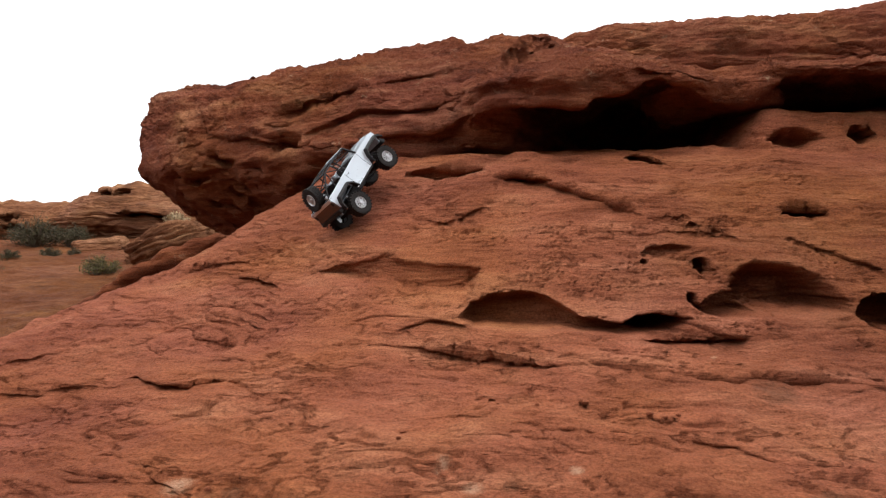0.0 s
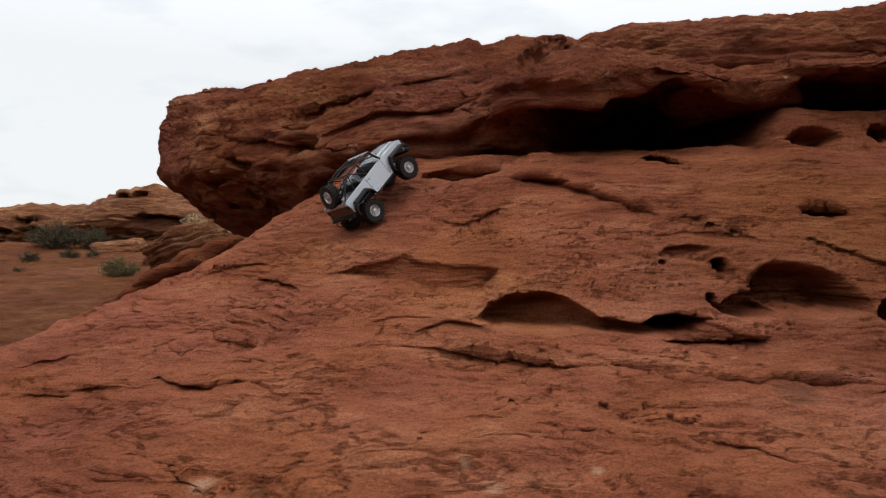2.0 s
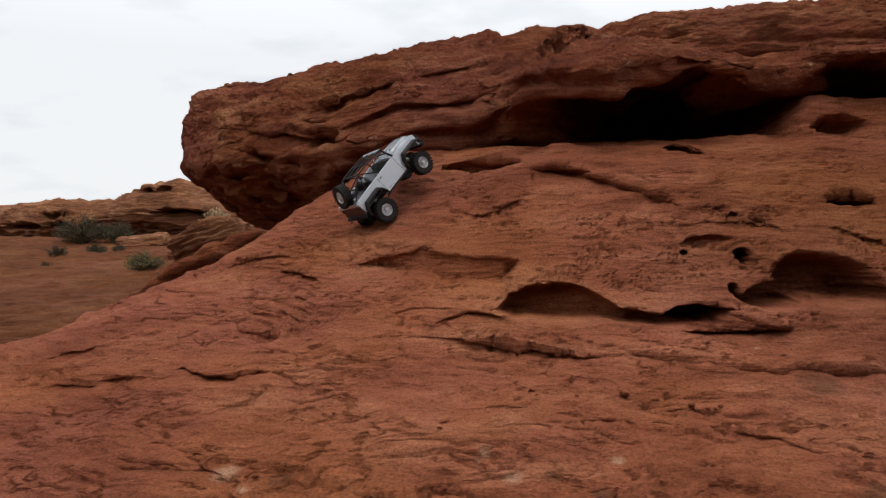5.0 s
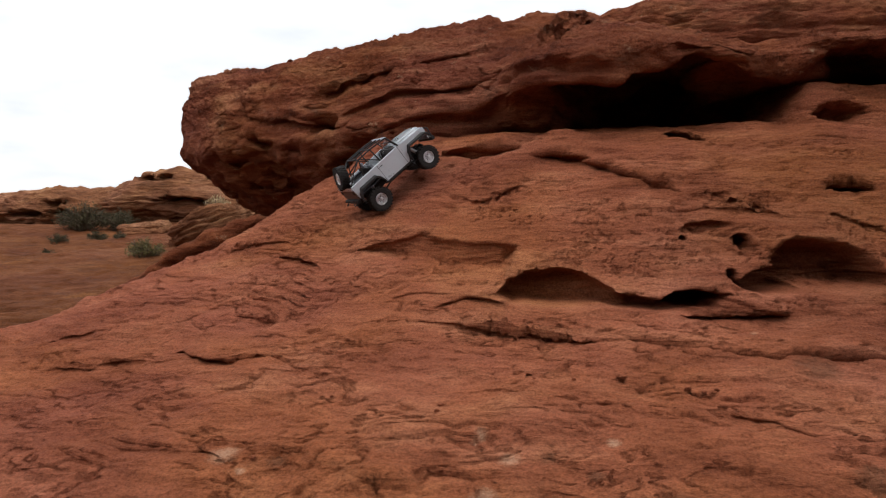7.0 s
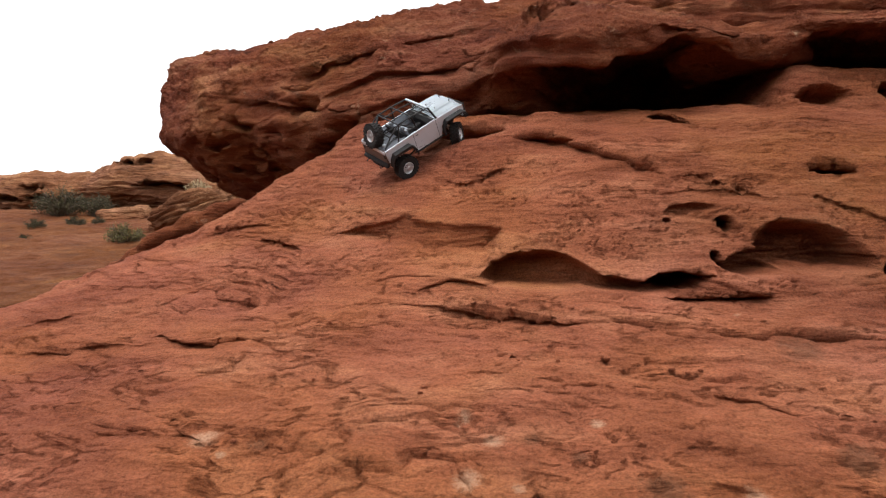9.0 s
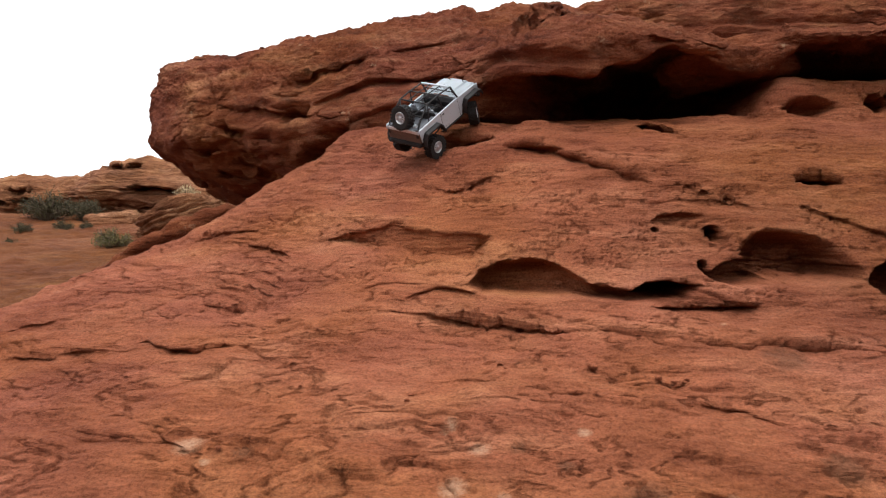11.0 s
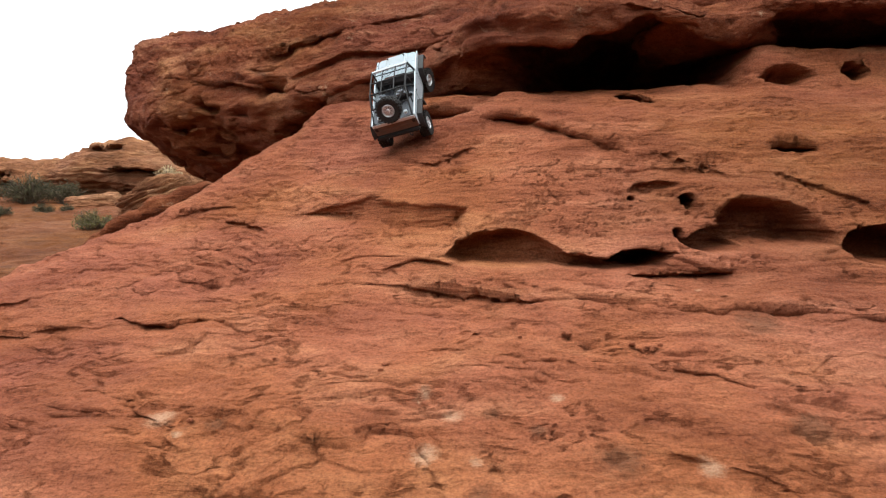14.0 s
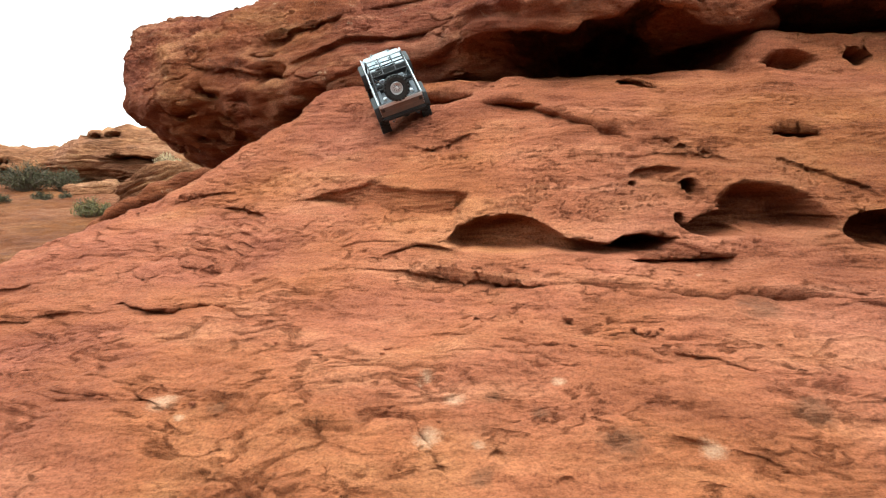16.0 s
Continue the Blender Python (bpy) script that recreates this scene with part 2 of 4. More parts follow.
PAINT = plain("silver_paint", (0.5, 0.54, 0.58), 0.3, 0.35, 0.08, 22.0, 0.3)
BLACK = plain("black_plastic", (0.008, 0.008, 0.009), 0.6, 0.0, 0.03)
RUBBER = plain("tyre_rubber", (0.008, 0.0078, 0.0078), 0.9, 0.0, 0.03, 45.0)
CHROME = plain("bright_metal", (0.5, 0.5, 0.51), 0.34, 0.6, 0.04)
CABIN = plain("grey_cabin_plastic", (0.055, 0.062, 0.075), 0.45, 0.0, 0.06)
SEAT = plain("pale_grey_seat", (0.22, 0.24, 0.27), 0.5, 0.0, 0.05)
DUSTY = plain("dusty_brown_panel", (0.075, 0.05, 0.043), 0.6, 0.0, 0.22, 30.0)
GLASS, gn, gl, gb = material("clear_glass")
gb.inputs["Base Color"].default_value = (0.92, 0.95, 0.96, 1)
gb.inputs["Roughness"].default_value, gb.inputs["IOR"].default_value, gb.inputs["Transmission Weight"].default_value = 0.04, 1.3, 1.0


# ---- noise and sheets ----
def lattice(ix, iy, iz, k):
    h = (ix * 374761393 + iy * 668265263 + iz * 2147483647 + k * 1274126177) & 0xFFFFFFFF
    h = ((h ^ (h >> 13)) * 1274126177) & 0xFFFFFFFF
    return (((h ^ (h >> 16)) & 0xFFFF) / 32767.5 - 1.0).astype(np.float32)


def pnoise(x, y, z, k=0):
    """Gradient noise in about -1..1."""
    fx, fy, fz = np.floor(x), np.floor(y), np.floor(z)
    ix, iy, iz = fx.astype(np.int64), fy.astype(np.int64), fz.astype(np.int64)
    x, y, z = (x - fx).astype(np.float32), (y - fy).astype(np.float32), (z - fz).astype(np.float32)
    u, v, w = (a * a * a * (a * (a * 6 - 15) + 10) for a in (x, y, z))
    total = 0
    for dx in (0, 1):
        for dy in (0, 1):
            for dz in (0, 1):
                g = (lattice(ix + dx, iy + dy, iz + dz, k) * (x - dx) + lattice(ix + dx, iy + dy, iz + dz, k + 17) * (y - dy)
                     + lattice(ix + dx, iy + dy, iz + dz, k + 31) * (z - dz))
                total = total + g * (u if dx else 1 - u) * (v if dy else 1 - v) * (w if dz else 1 - w)
    return total * 1.3


def fbm(x, y, z, octaves=4, k=0, rough=0.5):
    total, a = 0, 1.0
    for i in range(octaves):
        total = total + a * pnoise(x, y, z, k + i * 7)
        x, y, z, a = x * 2.03 + 5.1, y * 2.03 + 1.7, z * 2.03 + 9.2, a * rough
    return total


def smooth(a, b, t):
    t = np.clip((t - a) / (b - a), 0, 1)
    return t * t * (3 - 2 * t)


def soften(a, n, axis):
    """A running mean, twice."""
    for _ in range(2):
        pad = [(0, 0)] * a.ndim
        pad[axis] = (n, n)
        c = np.cumsum(np.pad(a, pad, mode="edge"), axis=axis)
        c = np.insert(c, 0, 0, axis=axis)
        hi = np.take(c, range(2 * n + 1, c.shape[axis]), axis=axis)
        lo = np.take(c, range(0, c.shape[axis] - 2 * n - 1), axis=axis)
        a = (hi - lo) / (2 * n + 1)
    return a


def normals(p):
    du, dv = np.gradient(p, axis=1), np.gradient(p, axis=0)
    nn = np.cross(du, dv)
    return nn / np.maximum(np.linalg.norm(nn, axis=2, keepdims=True), 1e-9)


def sheet(name, p, mat):
    """A grid of places (rows, columns, 3) as one smooth mesh."""
    rows, cols, _ = p.shape
    i = np.arange(rows * cols, dtype=np.int32).reshape(rows, cols)
    quads = np.stack([i[:-1, :-1], i[:-1, 1:], i[1:, 1:], i[1:, :-1]], axis=-1).reshape(-1, 4)
    me = bpy.data.meshes.new(name)
    me.vertices.add(rows * cols)
    me.vertices.foreach_set("co", np.ascontiguousarray(p, dtype=np.float32).ravel())
    me.loops.add(quads.size)
    me.loops.foreach_set("vertex_index", quads.ravel())
    me.polygons.add(len(quads))
    me.polygons.foreach_set("loop_start", np.arange(0, quads.size, 4, dtype=np.int32))
    me.polygons.foreach_set("use_smooth", np.ones(len(quads), dtype=bool))
    me.update(calc_edges=True)
    me.materials.append(mat)
    return new(name, me)


def spaced(*stops):
    """Steps between stops: (from, step), ..., end."""
    out = []
    for (a, step), nxt in zip(stops[:-1], stops[1:]):
        b = nxt[0] if isinstance(nxt, tuple) else nxt
        out.append(np.linspace(a, b, max(2, int(round((b - a) / step)) + 1))[:-1])
    return np.concatenate(out + [[stops[-1]]])


# ---- slab ----
LEVEL = [-0.6, -0.1, 0.45, 0.85, 0.95, 1.05, 1.2, 1.42, 1.65, 1.85, 2.0, 2.08, 2.2]
OUT = [-3.0, -0.2, 0.6, 1.15, 1.5, 1.95, 2.22, 2.47, 2.72, 3.1, 3.45, 3.9, 6.0]
SKEW = [0.0, 0.0, 0.1, 0.25, 0.3, 0.25, 0.38, 0.5, 0.57, 0.5, 0.35, 0.2, 0.0]


def slab_height(x, y):
    """Height of the bare slab over a grid x (columns), y (rows)."""
    zs = np.linspace(LEVEL[0], LEVEL[-1], 120)
    out = soften(np.interp(zs, LEVEL, OUT), 3, 0)
    skew = soften(np.interp(zs, LEVEL, SKEW), 4, 0)
    h = np.zeros((len(y), len(x)))
    for j, xx in enumerate(x):
        g = 0.3 * math.log1p(math.exp(min((0.8 - xx) / 0.3, 40)))
        back = out + skew * min(g, 3.2) + 0.22 * max(0, -1.5 - xx) ** 1.4
        crest = 4.0 + 2.2 * float(smooth(-0.8, 0.1, xx)) - 0.25 * float(smooth(-1.0, -1.5, xx)) - 0.6 * float(smooth(-1.4, -2.0, xx))
        yy = crest - 0.12 * np.log1p(np.exp(np.clip((crest - y) / 0.12, -40, 300)))
        h[:, j] = np.interp(yy, back, zs) - 1.1 * 0.12 * np.log1p(np.exp(np.clip((y - crest) / 0.12, -40, 40)))
        h[:, j] -= 0.5 * max(0, -2.1 - xx) ** 1.3
        h[:, j] += 0.2 * float(smooth(1.44, 1.62, xx)) * smooth(3.42, 3.62, y)
        h[:, j] -= 0.05 * math.exp(-((xx + 0.54) / 0.15) ** 2) * np.exp(-((y - 3.48) / 0.14) ** 2)
        h[:, j] += 0.075 * math.exp(-((xx - 0.36) / 0.14) ** 2) * np.exp(-((y - 3.42) / 0.1) ** 2)
        h[:, j] -= 2.5 * max(0, xx - 4.0) ** 1.2 + 1.2 * np.clip(-1.4 - y, 0, 2) + 1.5 * np.clip(y - 5.4, 0, 2)
    return h


def between(x, pts):
    px, pz = zip(*pts)
    return np.interp(x, px, pz)


def alcove(p, lip, low, depth, power=0.8):
    """Hollow out the rock below an overhanging lip: (x, z) along the lip and along the foot."""
    x, z = p[..., 0], p[..., 2]
    x0, x1 = lip[0][0], lip[-1][0]
    wob = 0.012 * pnoise(x * 9, z * 9, x * 0, 41)
    top, foot = between(x, lip) + wob, between(x, low) + wob
    t = (z - foot) / np.maximum(top - foot, 0.004)
    inside = (t > 0) & (x > x0) & (x < x1)
    t = np.clip(t, 0, 1) ** power * (1 - smooth(top - 0.004, top + 0.012, z))
    ends = smooth(x0, x0 + 0.12 * (x1 - x0), x) * (1 - smooth(x1 - 0.12 * (x1 - x0), x1, x))
    return np.where(inside, depth * t * np.sqrt(ends), 0)


def hollow(p, x, z, rx, rz, depth, tilt=0.0, edge=0.5):
    """A round pit."""
    dx, dz = p[..., 0] - x, p[..., 2] - z
    c, s = math.cos(radians(tilt)), math.sin(radians(tilt))
    r = np.hypot((dx * c + dz * s) / rx, (dz * c - dx * s) / rz)
    return depth * (1 - smooth(edge, 1, r))


def step(p, line, height, fade=0.1):
    """A ledge: the rock under the line stands back by height, and eases out again further down."""
    x, z = p[..., 0], p[..., 2]
    x0, x1 = line[0][0], line[-1][0]
    top = between(x, line) + 0.008 * pnoise(x * 14, x * 0, z * 3, 43)
    d = top - z
    ends = smooth(x0, x0 + 0.2 * (x1 - x0), x) * (1 - smooth(x1 - 0.2 * (x1 - x0), x1, x))
    return height * ends * smooth(-0.004, 0.006, d) * np.exp(-np.clip(d, 0, 9) / fade)


def scoop(p, lip, low, depth, peak=0.5, soft=0.008, over=0.5):
    """A hollow between a lip and a foot line in (x, z): the floor runs back to its deepest at peak, and the wall comes forward to over (a share of the depth) under the lip."""
    x, z = p[..., 0], p[..., 2]
    x0, x1 = max(lip[0][0], low[0][0]), min(lip[-1][0], low[-1][0])
    wob = 0.004 * fbm(x * 16, z * 16, x * 0, 3, 45)
    top, foot = between(x, lip) + wob, between(x, low) + wob
    high = np.maximum(top - foot, 0.004)
    t = np.clip((z - foot) / high, 0, 1)
    floor = np.clip(t / peak, 0, 1) ** 0.8
    wall = 1 - (1 - over) * np.clip((t - peak) / (1 - peak), 0, 1)
    inside = smooth(foot - soft, foot + soft, z) * (1 - smooth(top - soft, top + soft, z)) * (x > x0) * (x < x1)
    full = np.clip(high / (0.55 * float((top - foot).max())), 0, 1) ** 0.8
    return depth * floor * wall * inside * full


def ridge(p, line, wide):
    """A rounded rib along a line in (x, z), 0 to 1."""
    x, z = p[..., 0], p[..., 2]
    x0, x1 = line[0][0], line[-1][0]
    ends = smooth(x0, x0 + 0.25 * (x1 - x0), x) * (1 - smooth(x1 - 0.25 * (x1 - x0), x1, x))
    return ends * np.exp(-((z - between(x, line)) / wide) ** 2)


SLAB = []


def build_slab():
    x = spaced((-3.4, 0.05), (-2.3, 0.0075), (2.2, 0.03), 4.6)
    y = spaced((-2.0, 0.04), (1.15, 0.0055), (2.4, 0.0065), (4.3, 0.03), 6.2)
    h = slab_height(x, y)
    h = soften(h, 3, 0)
    xx, yy = np.meshgrid(x, y)
    p = np.stack([xx, yy, h], axis=-1)
    push = slab_features(p)
    # bedding steps, fissures and swells
    xs, zs = p[..., 0], p[..., 2]
    warp = 0.06 * fbm(xs * 1.3, yy * 1.3, zs * 2, 3, 3)
    for deep, freq, k in ((0.03, 9, 8), (0.026, 23, 60), (0.016, 52, 66)):
        bed = (zs + warp + 0.04 * xs) * freq + 0.35 * pnoise(xs * 4, yy * 4, zs * 4, k + 2)
        saw = bed - np.floor(bed)
        ledge = smooth(0.0, 0.8, saw) - smooth(0.88, 1.0, saw)
        amount = np.clip(0.1 + 1.6 * fbm(xs * 2.3, yy * 2.3, zs * 6, 3, k), 0, 1.2) * (1 - 0.6 * smooth(-0.75, -0.45, xs) * smooth(1.13, 1.2, zs)) * (1 - 0.55 * smooth(1.2, 1.4, zs))
        push = push + deep * amount * (0.4 - ledge)
    p[..., 1] += push
    nn = normals(p)
    swell = 0.045 * fbm(xs * 1.6, yy * 1.6, zs * 1.6, 3, 11)
    rough = 0.013 * fbm(xs * 6, yy * 7, zs * 17, 4, 12, 0.66)
    calm = smooth(-0.75, -0.45, xs) * smooth(1.1, 1.2, zs) * (1 - smooth(1.5, 1.62, zs))
    swell, rough = swell * (1 - 0.85 * calm), rough * (1 - 0.5 * calm)
    line = np.abs(fbm(xs * 3.2 + warp * 9, yy * 5.0, zs * 16, 3, 71, 0.55))
    crack = (1 - smooth(0.0, 0.055, line)) * smooth(0.0, 0.35, fbm(xs * 2.6, yy * 2.6, zs * 6, 2, 77))
    line = np.abs(fbm(xs * 7 + 3, yy * 12, zs * 40, 3, 81, 0.55))
    crack2 = (1 - smooth(0.0, 0.08, line)) * smooth(-0.1, 0.25, fbm(xs * 4, yy * 4, zs * 9, 2, 87))
    pits = smooth(0.42, 0.62, pnoise(xs * 24, yy * 24, zs * 40, 91)) * smooth(0.1, 0.4, fbm(xs * 3, yy * 3, zs * 6, 2, 97))
    d = swell + rough - 0.017 * crack - 0.016 * crack2 - 0.012 * pits
    p += nn * d[..., None]
    SLAB.append(p)
    ob = sheet("sandstone_slab", p, ROCK)
    return tagged(ob, "smooth red sandstone slab with hollowed alcoves and thin ledges", "rock", kind="structure")


def slab_features(p):
    push = np.zeros(p.shape[:2])
    # long shallow scoop with a steep upper wall
    push += scoop(p, [(-0.543, 1.4), (-0.444, 1.429), (-0.319, 1.451), (-0.256, 1.473), (-0.187, 1.451), (-0.047, 1.433), (0.154, 1.427)], [(-0.539, 1.39), (-0.418, 1.337), (-0.259, 1.279), (-0.122, 1.256), (0.004, 1.255), (0.09, 1.273), (0.154, 1.423)], 0.14, 0.5, 0.014, 0.2)
    # scooped bowl and the deeper slot beside it
    push += np.maximum(scoop(p, [(0.065, 1.251), (0.107, 1.288), (0.18, 1.324), (0.291, 1.334), (0.367, 1.322), (0.435, 1.287), (0.474, 1.26), (0.524, 1.246)], [(0.065, 1.246), (0.124, 1.221), (0.236, 1.212), (0.366, 1.213), (0.459, 1.231), (0.524, 1.244)], 0.27, 0.14, 0.012, 0.5),
                       scoop(p, [(0.422, 1.267), (0.482, 1.259), (0.603, 1.248), (0.654, 1.269), (0.737, 1.283), (0.815, 1.273), (0.824, 1.253)], [(0.412, 1.227), (0.489, 1.212), (0.59, 1.209), (0.694, 1.215), (0.782, 1.228), (0.82, 1.25)], 0.22, 0.16, 0.006, 0.6))
    push += scoop(p, [(0.625, 1.255), (0.654, 1.267), (0.737, 1.281), (0.815, 1.271), (0.824, 1.253)], [(0.625, 1.235), (0.694, 1.226), (0.782, 1.234), (0.82, 1.25)], 0.2, 0.2, 0.004, 0.8)
    # thin fin under the slot
    push += step(p, [(0.64, 1.207), (0.791, 1.206), (0.891, 1.213), (0.99, 1.224)], 0.07, 0.04)
    push -= 0.03 * ridge(p, [(0.8, 1.27), (0.891, 1.238), (0.985, 1.224)], 0.012)
    # big bowl with the round caves
    push += hollow(p, 0.88, 1.435, 0.16, 0.095, 0.06, -12, 0.0)
    push += scoop(p, [(0.836, 1.339), (0.855, 1.35), (0.871, 1.34), (0.873, 1.304)], [(0.834, 1.336), (0.843, 1.318), (0.854, 1.297), (0.869, 1.299)], 0.18, 0.2, 0.004, 0.8)
    push += np.maximum(scoop(p, [(0.86, 1.3), (0.891, 1.322), (0.935, 1.344), (1.0, 1.354), (1.047, 1.349), (1.075, 1.324)], [(0.858, 1.297), (0.889, 1.274), (0.948, 1.264), (1.01, 1.266), (1.07, 1.282)], 0.36, 0.14, 0.008, 0.7),
                       scoop(p, [(0.985, 1.368), (1.035, 1.411), (1.109, 1.444), (1.221, 1.429), (1.298, 1.394), (1.332, 1.347), (1.35, 1.299)], [(0.984, 1.363), (1.042, 1.281), (1.116, 1.262), (1.221, 1.268), (1.345, 1.296)], 0.3, 0.3, 0.028, 0.5))
    push += scoop(p, [(1.346, 1.292), (1.401, 1.332), (1.467, 1.35), (1.534, 1.354), (1.72, 1.34)], [(1.346, 1.287), (1.365, 1.25), (1.448, 1.231), (1.6, 1.22), (1.72, 1.3)], 0.34, 0.2, 0.008, 0.65)
    # rounded ring with a small deep hole
    push -= 0.035 * (hollow(p, 0.936, 1.437, 0.06, 0.056, 1.0, 0, 0.4) - hollow(p, 0.936, 1.437, 0.034, 0.04, 1.0, 0, 0.4))
    push += hollow(p, 0.930, 1.438, 0.022, 0.034, 0.24, 8, 0.6)
    push += hollow(p, 0.738, 1.452, 0.012, 0.012, 0.05, 0, 0.5)
    push += scoop(p, [(0.735, 1.48), (0.771, 1.505), (0.847, 1.514), (0.92, 1.506)], [(0.733, 1.475), (0.771, 1.46), (0.85, 1.468), (0.917, 1.5)], 0.05, 0.6, 0.008)
    # thin slots and the pocket under the cave
    push += scoop(p, [(0.852, 1.94), (0.904, 1.955), (0.953, 1.938), (0.988, 1.902)], [(0.845, 1.926), (0.917, 1.912), (0.983, 1.89)], 0.22, 0.25, 0.004, 0.8)
    push += scoop(p, [(1.28, 1.648), (1.332, 1.669), (1.405, 1.671), (1.467, 1.642)], [(1.28, 1.634), (1.371, 1.632), (1.463, 1.628)], 0.26, 0.25, 0.004, 0.8)
    push += scoop(p, [(-0.2, 1.885), (-0.079, 1.912), (0.036, 1.914), (0.204, 1.889)], [(-0.2, 1.876), (-0.047, 1.822), (0.062, 1.807), (0.201, 1.855)], 0.2, 0.3, 0.01, 0.4)
    # curved rib with a shaded underside, and cracks
    rib = [(0.19, 1.826), (0.326, 1.835), (0.445, 1.805), (0.551, 1.755), (0.644, 1.702), (0.72, 1.671), (0.81, 1.61)]
    push -= 0.05 * ridge(p, [(x, z + 0.022) for x, z in rib], 0.026)
    push += step(p, rib, 0.075, 0.06)
    push += step(p, [(-0.133, 1.633), (0.009, 1.612), (0.107, 1.658), (0.207, 1.702)], 0.03, 0.05)
    push += step(p, [(0.788, 1.628), (0.867, 1.623), (0.955, 1.636)], 0.02, 0.04)
    push += step(p, [(0.683, 1.546), (0.849, 1.568), (1.004, 1.563), (1.144, 1.525)], 0.02, 0.05)
    push += step(p, [(1.239, 1.558), (1.348, 1.506), (1.486, 1.448), (1.561, 1.392)], 0.03, 0.05)
    push += step(p, [(-0.952, 1.372), (-0.824, 1.356), (-0.680, 1.324)], 0.045, 0.05)
    push += step(p, [(-1.275, 1.391), (-1.132, 1.419), (-0.890, 1.438)], 0.03, 0.05)
    push += step(p, [(-0.405, 1.210), (-0.215, 1.243), (-0.044, 1.241), (0.098, 1.229)], 0.018, 0.05)
    push += step(p, [(-0.183, 1.193), (-0.044, 1.236), (0.038, 1.232), (0.117, 1.213)], 0.035, 0.06)
    # lower benches
    push += hollow(p, -0.868, 1.058, 0.199, 0.032, -0.06, 0, 0.3)
    push += step(p, [(-1.1, 1.046), (-1.025, 1.049), (-0.901, 1.045), (-0.779, 1.05), (-0.58, 1.06)], 0.085, 0.035)
    push += step(p, [(-1.670, 1.043), (-1.567, 1.072), (-1.471, 1.088)], 0.03, 0.05)
    push += step(p, [(-1.543, 1.008), (-1.348, 1.013), (-1.187, 1.030), (-0.989, 1.028)], 0.03, 0.05)
    push += step(p, [(-1.168, 1.093), (-1.090, 1.143), (-1.007, 1.188)], 0.035, 0.06)
    push += step(p, [(-1.328, 1.104), (-1.237, 1.138), (-1.000, 1.171)], 0.02, 0.05)
    push += step(p, [(-1.011, 1.179), (-0.935, 1.149), (-0.748, 1.140)], 0.03, 0.06)
    push += alcove(p, [(0.448, 1.129), (0.536, 1.124), (0.628, 1.116), (0.659, 1.102)], [(0.442, 1.113), (0.538, 1.096), (0.610, 1.087), (0.653, 1.093)], 0.06, 0.8)
    push += alcove(p, [(0.852, 1.103), (0.969, 1.114), (1.079, 1.117), (1.176, 1.101)], [(0.846, 1.096), (0.960, 1.090), (1.047, 1.088), (1.167, 1.094)], 0.07, 0.8)
    push += step(p, [(-0.2, 1.16), (0.119, 1.146), (0.327, 1.129), (0.49, 1.122), (0.636, 1.101), (0.8, 1.088)], 0.045, 0.04)
    push += step(p, [(0.66, 1.118), (0.734, 1.113), (0.853, 1.108), (0.973, 1.107), (1.082, 1.114), (1.183, 1.105), (1.4, 1.1)], 0.075, 0.035)
    push += step(p, [(-0.436, 1.137), (-0.195, 1.159), (0.039, 1.142)], 0.02, 0.05)
    push += step(p, [(0.279, 1.007), (0.342, 1.017), (0.423, 1.011)], 0.025, 0.05)
    push += step(p, [(-0.116, 1.010), (0.041, 1.025), (0.195, 1.020)], 0.02, 0.05)
    push += step(p, [(0.622, 1.017), (0.729, 1.005), (0.834, 0.981)], 0.03, 0.06)
    # broken patch and pits in front
    push += alcove(p, [(-0.116, 0.894), (-0.056, 0.909), (0.010, 0.899), (0.072, 0.896)], [(-0.114, 0.888), (-0.047, 0.874), (0.015, 0.859), (0.072, 0.884)], 0.04, 0.8)
    push += step(p, [(-0.308, 0.868), (-0.218, 0.891), (-0.114, 0.888)], 0.03, 0.06)
    push += step(p, [(-0.928, 0.934), (-0.724, 0.918), (-0.515, 0.872)], 0.03, 0.06)
    push += hollow(p, 0.309, 0.854, 0.032, 0.013, 0.03, 0, 0.2)
    push += hollow(p, 0.175, 0.877, 0.014, 0.008, 0.02, 0, 0.3)
    push += step(p, [(-0.047, 0.922), (0.036, 0.883), (0.083, 0.846)], 0.03, 0.04)
    push += step(p, [(0.500, 0.917), (0.651, 0.904), (0.768, 0.877)], 0.02, 0.05)
    push += hollow(p, 0.870, 1.627, 0.016, 0.009, 0.03, 0, 0.5)
    push += hollow(p, 0.948, 1.595, 0.015, 0.009, 0.03, 0, 0.5)
    push += hollow(p, 1.024, 1.570, 0.015, 0.009, 0.03, 0, 0.5)
    push += hollow(p, 0.568, 1.033, 0.011, 0.006, 0.03, 0, 0.5)
    push += hollow(p, 0.593, 1.031, 0.011, 0.006, 0.03, 0, 0.5)
    push += hollow(p, 0.632, 1.033, 0.011, 0.006, 0.03, 0, 0.5)
    push += hollow(p, 0.409, 1.045, 0.011, 0.006, 0.03, 0, 0.5)
    push += hollow(p, -0.087, 0.991, 0.011, 0.006, 0.03, 0, 0.5)
    push += hollow(p, 0.155, 1.048, 0.011, 0.007, 0.03, 0, 0.5)
    push += scoop(p, [(1.55, 2.035), (1.62, 2.075), (1.72, 2.09), (1.83, 2.06)], [(1.55, 2.03), (1.62, 2.0), (1.72, 1.995), (1.83, 2.05)], 0.2, 0.4, 0.03, 0.5)
    push += hollow(p, 2.019, 2.067, 0.062, 0.045, 0.36, 0, 0.75)
    return push


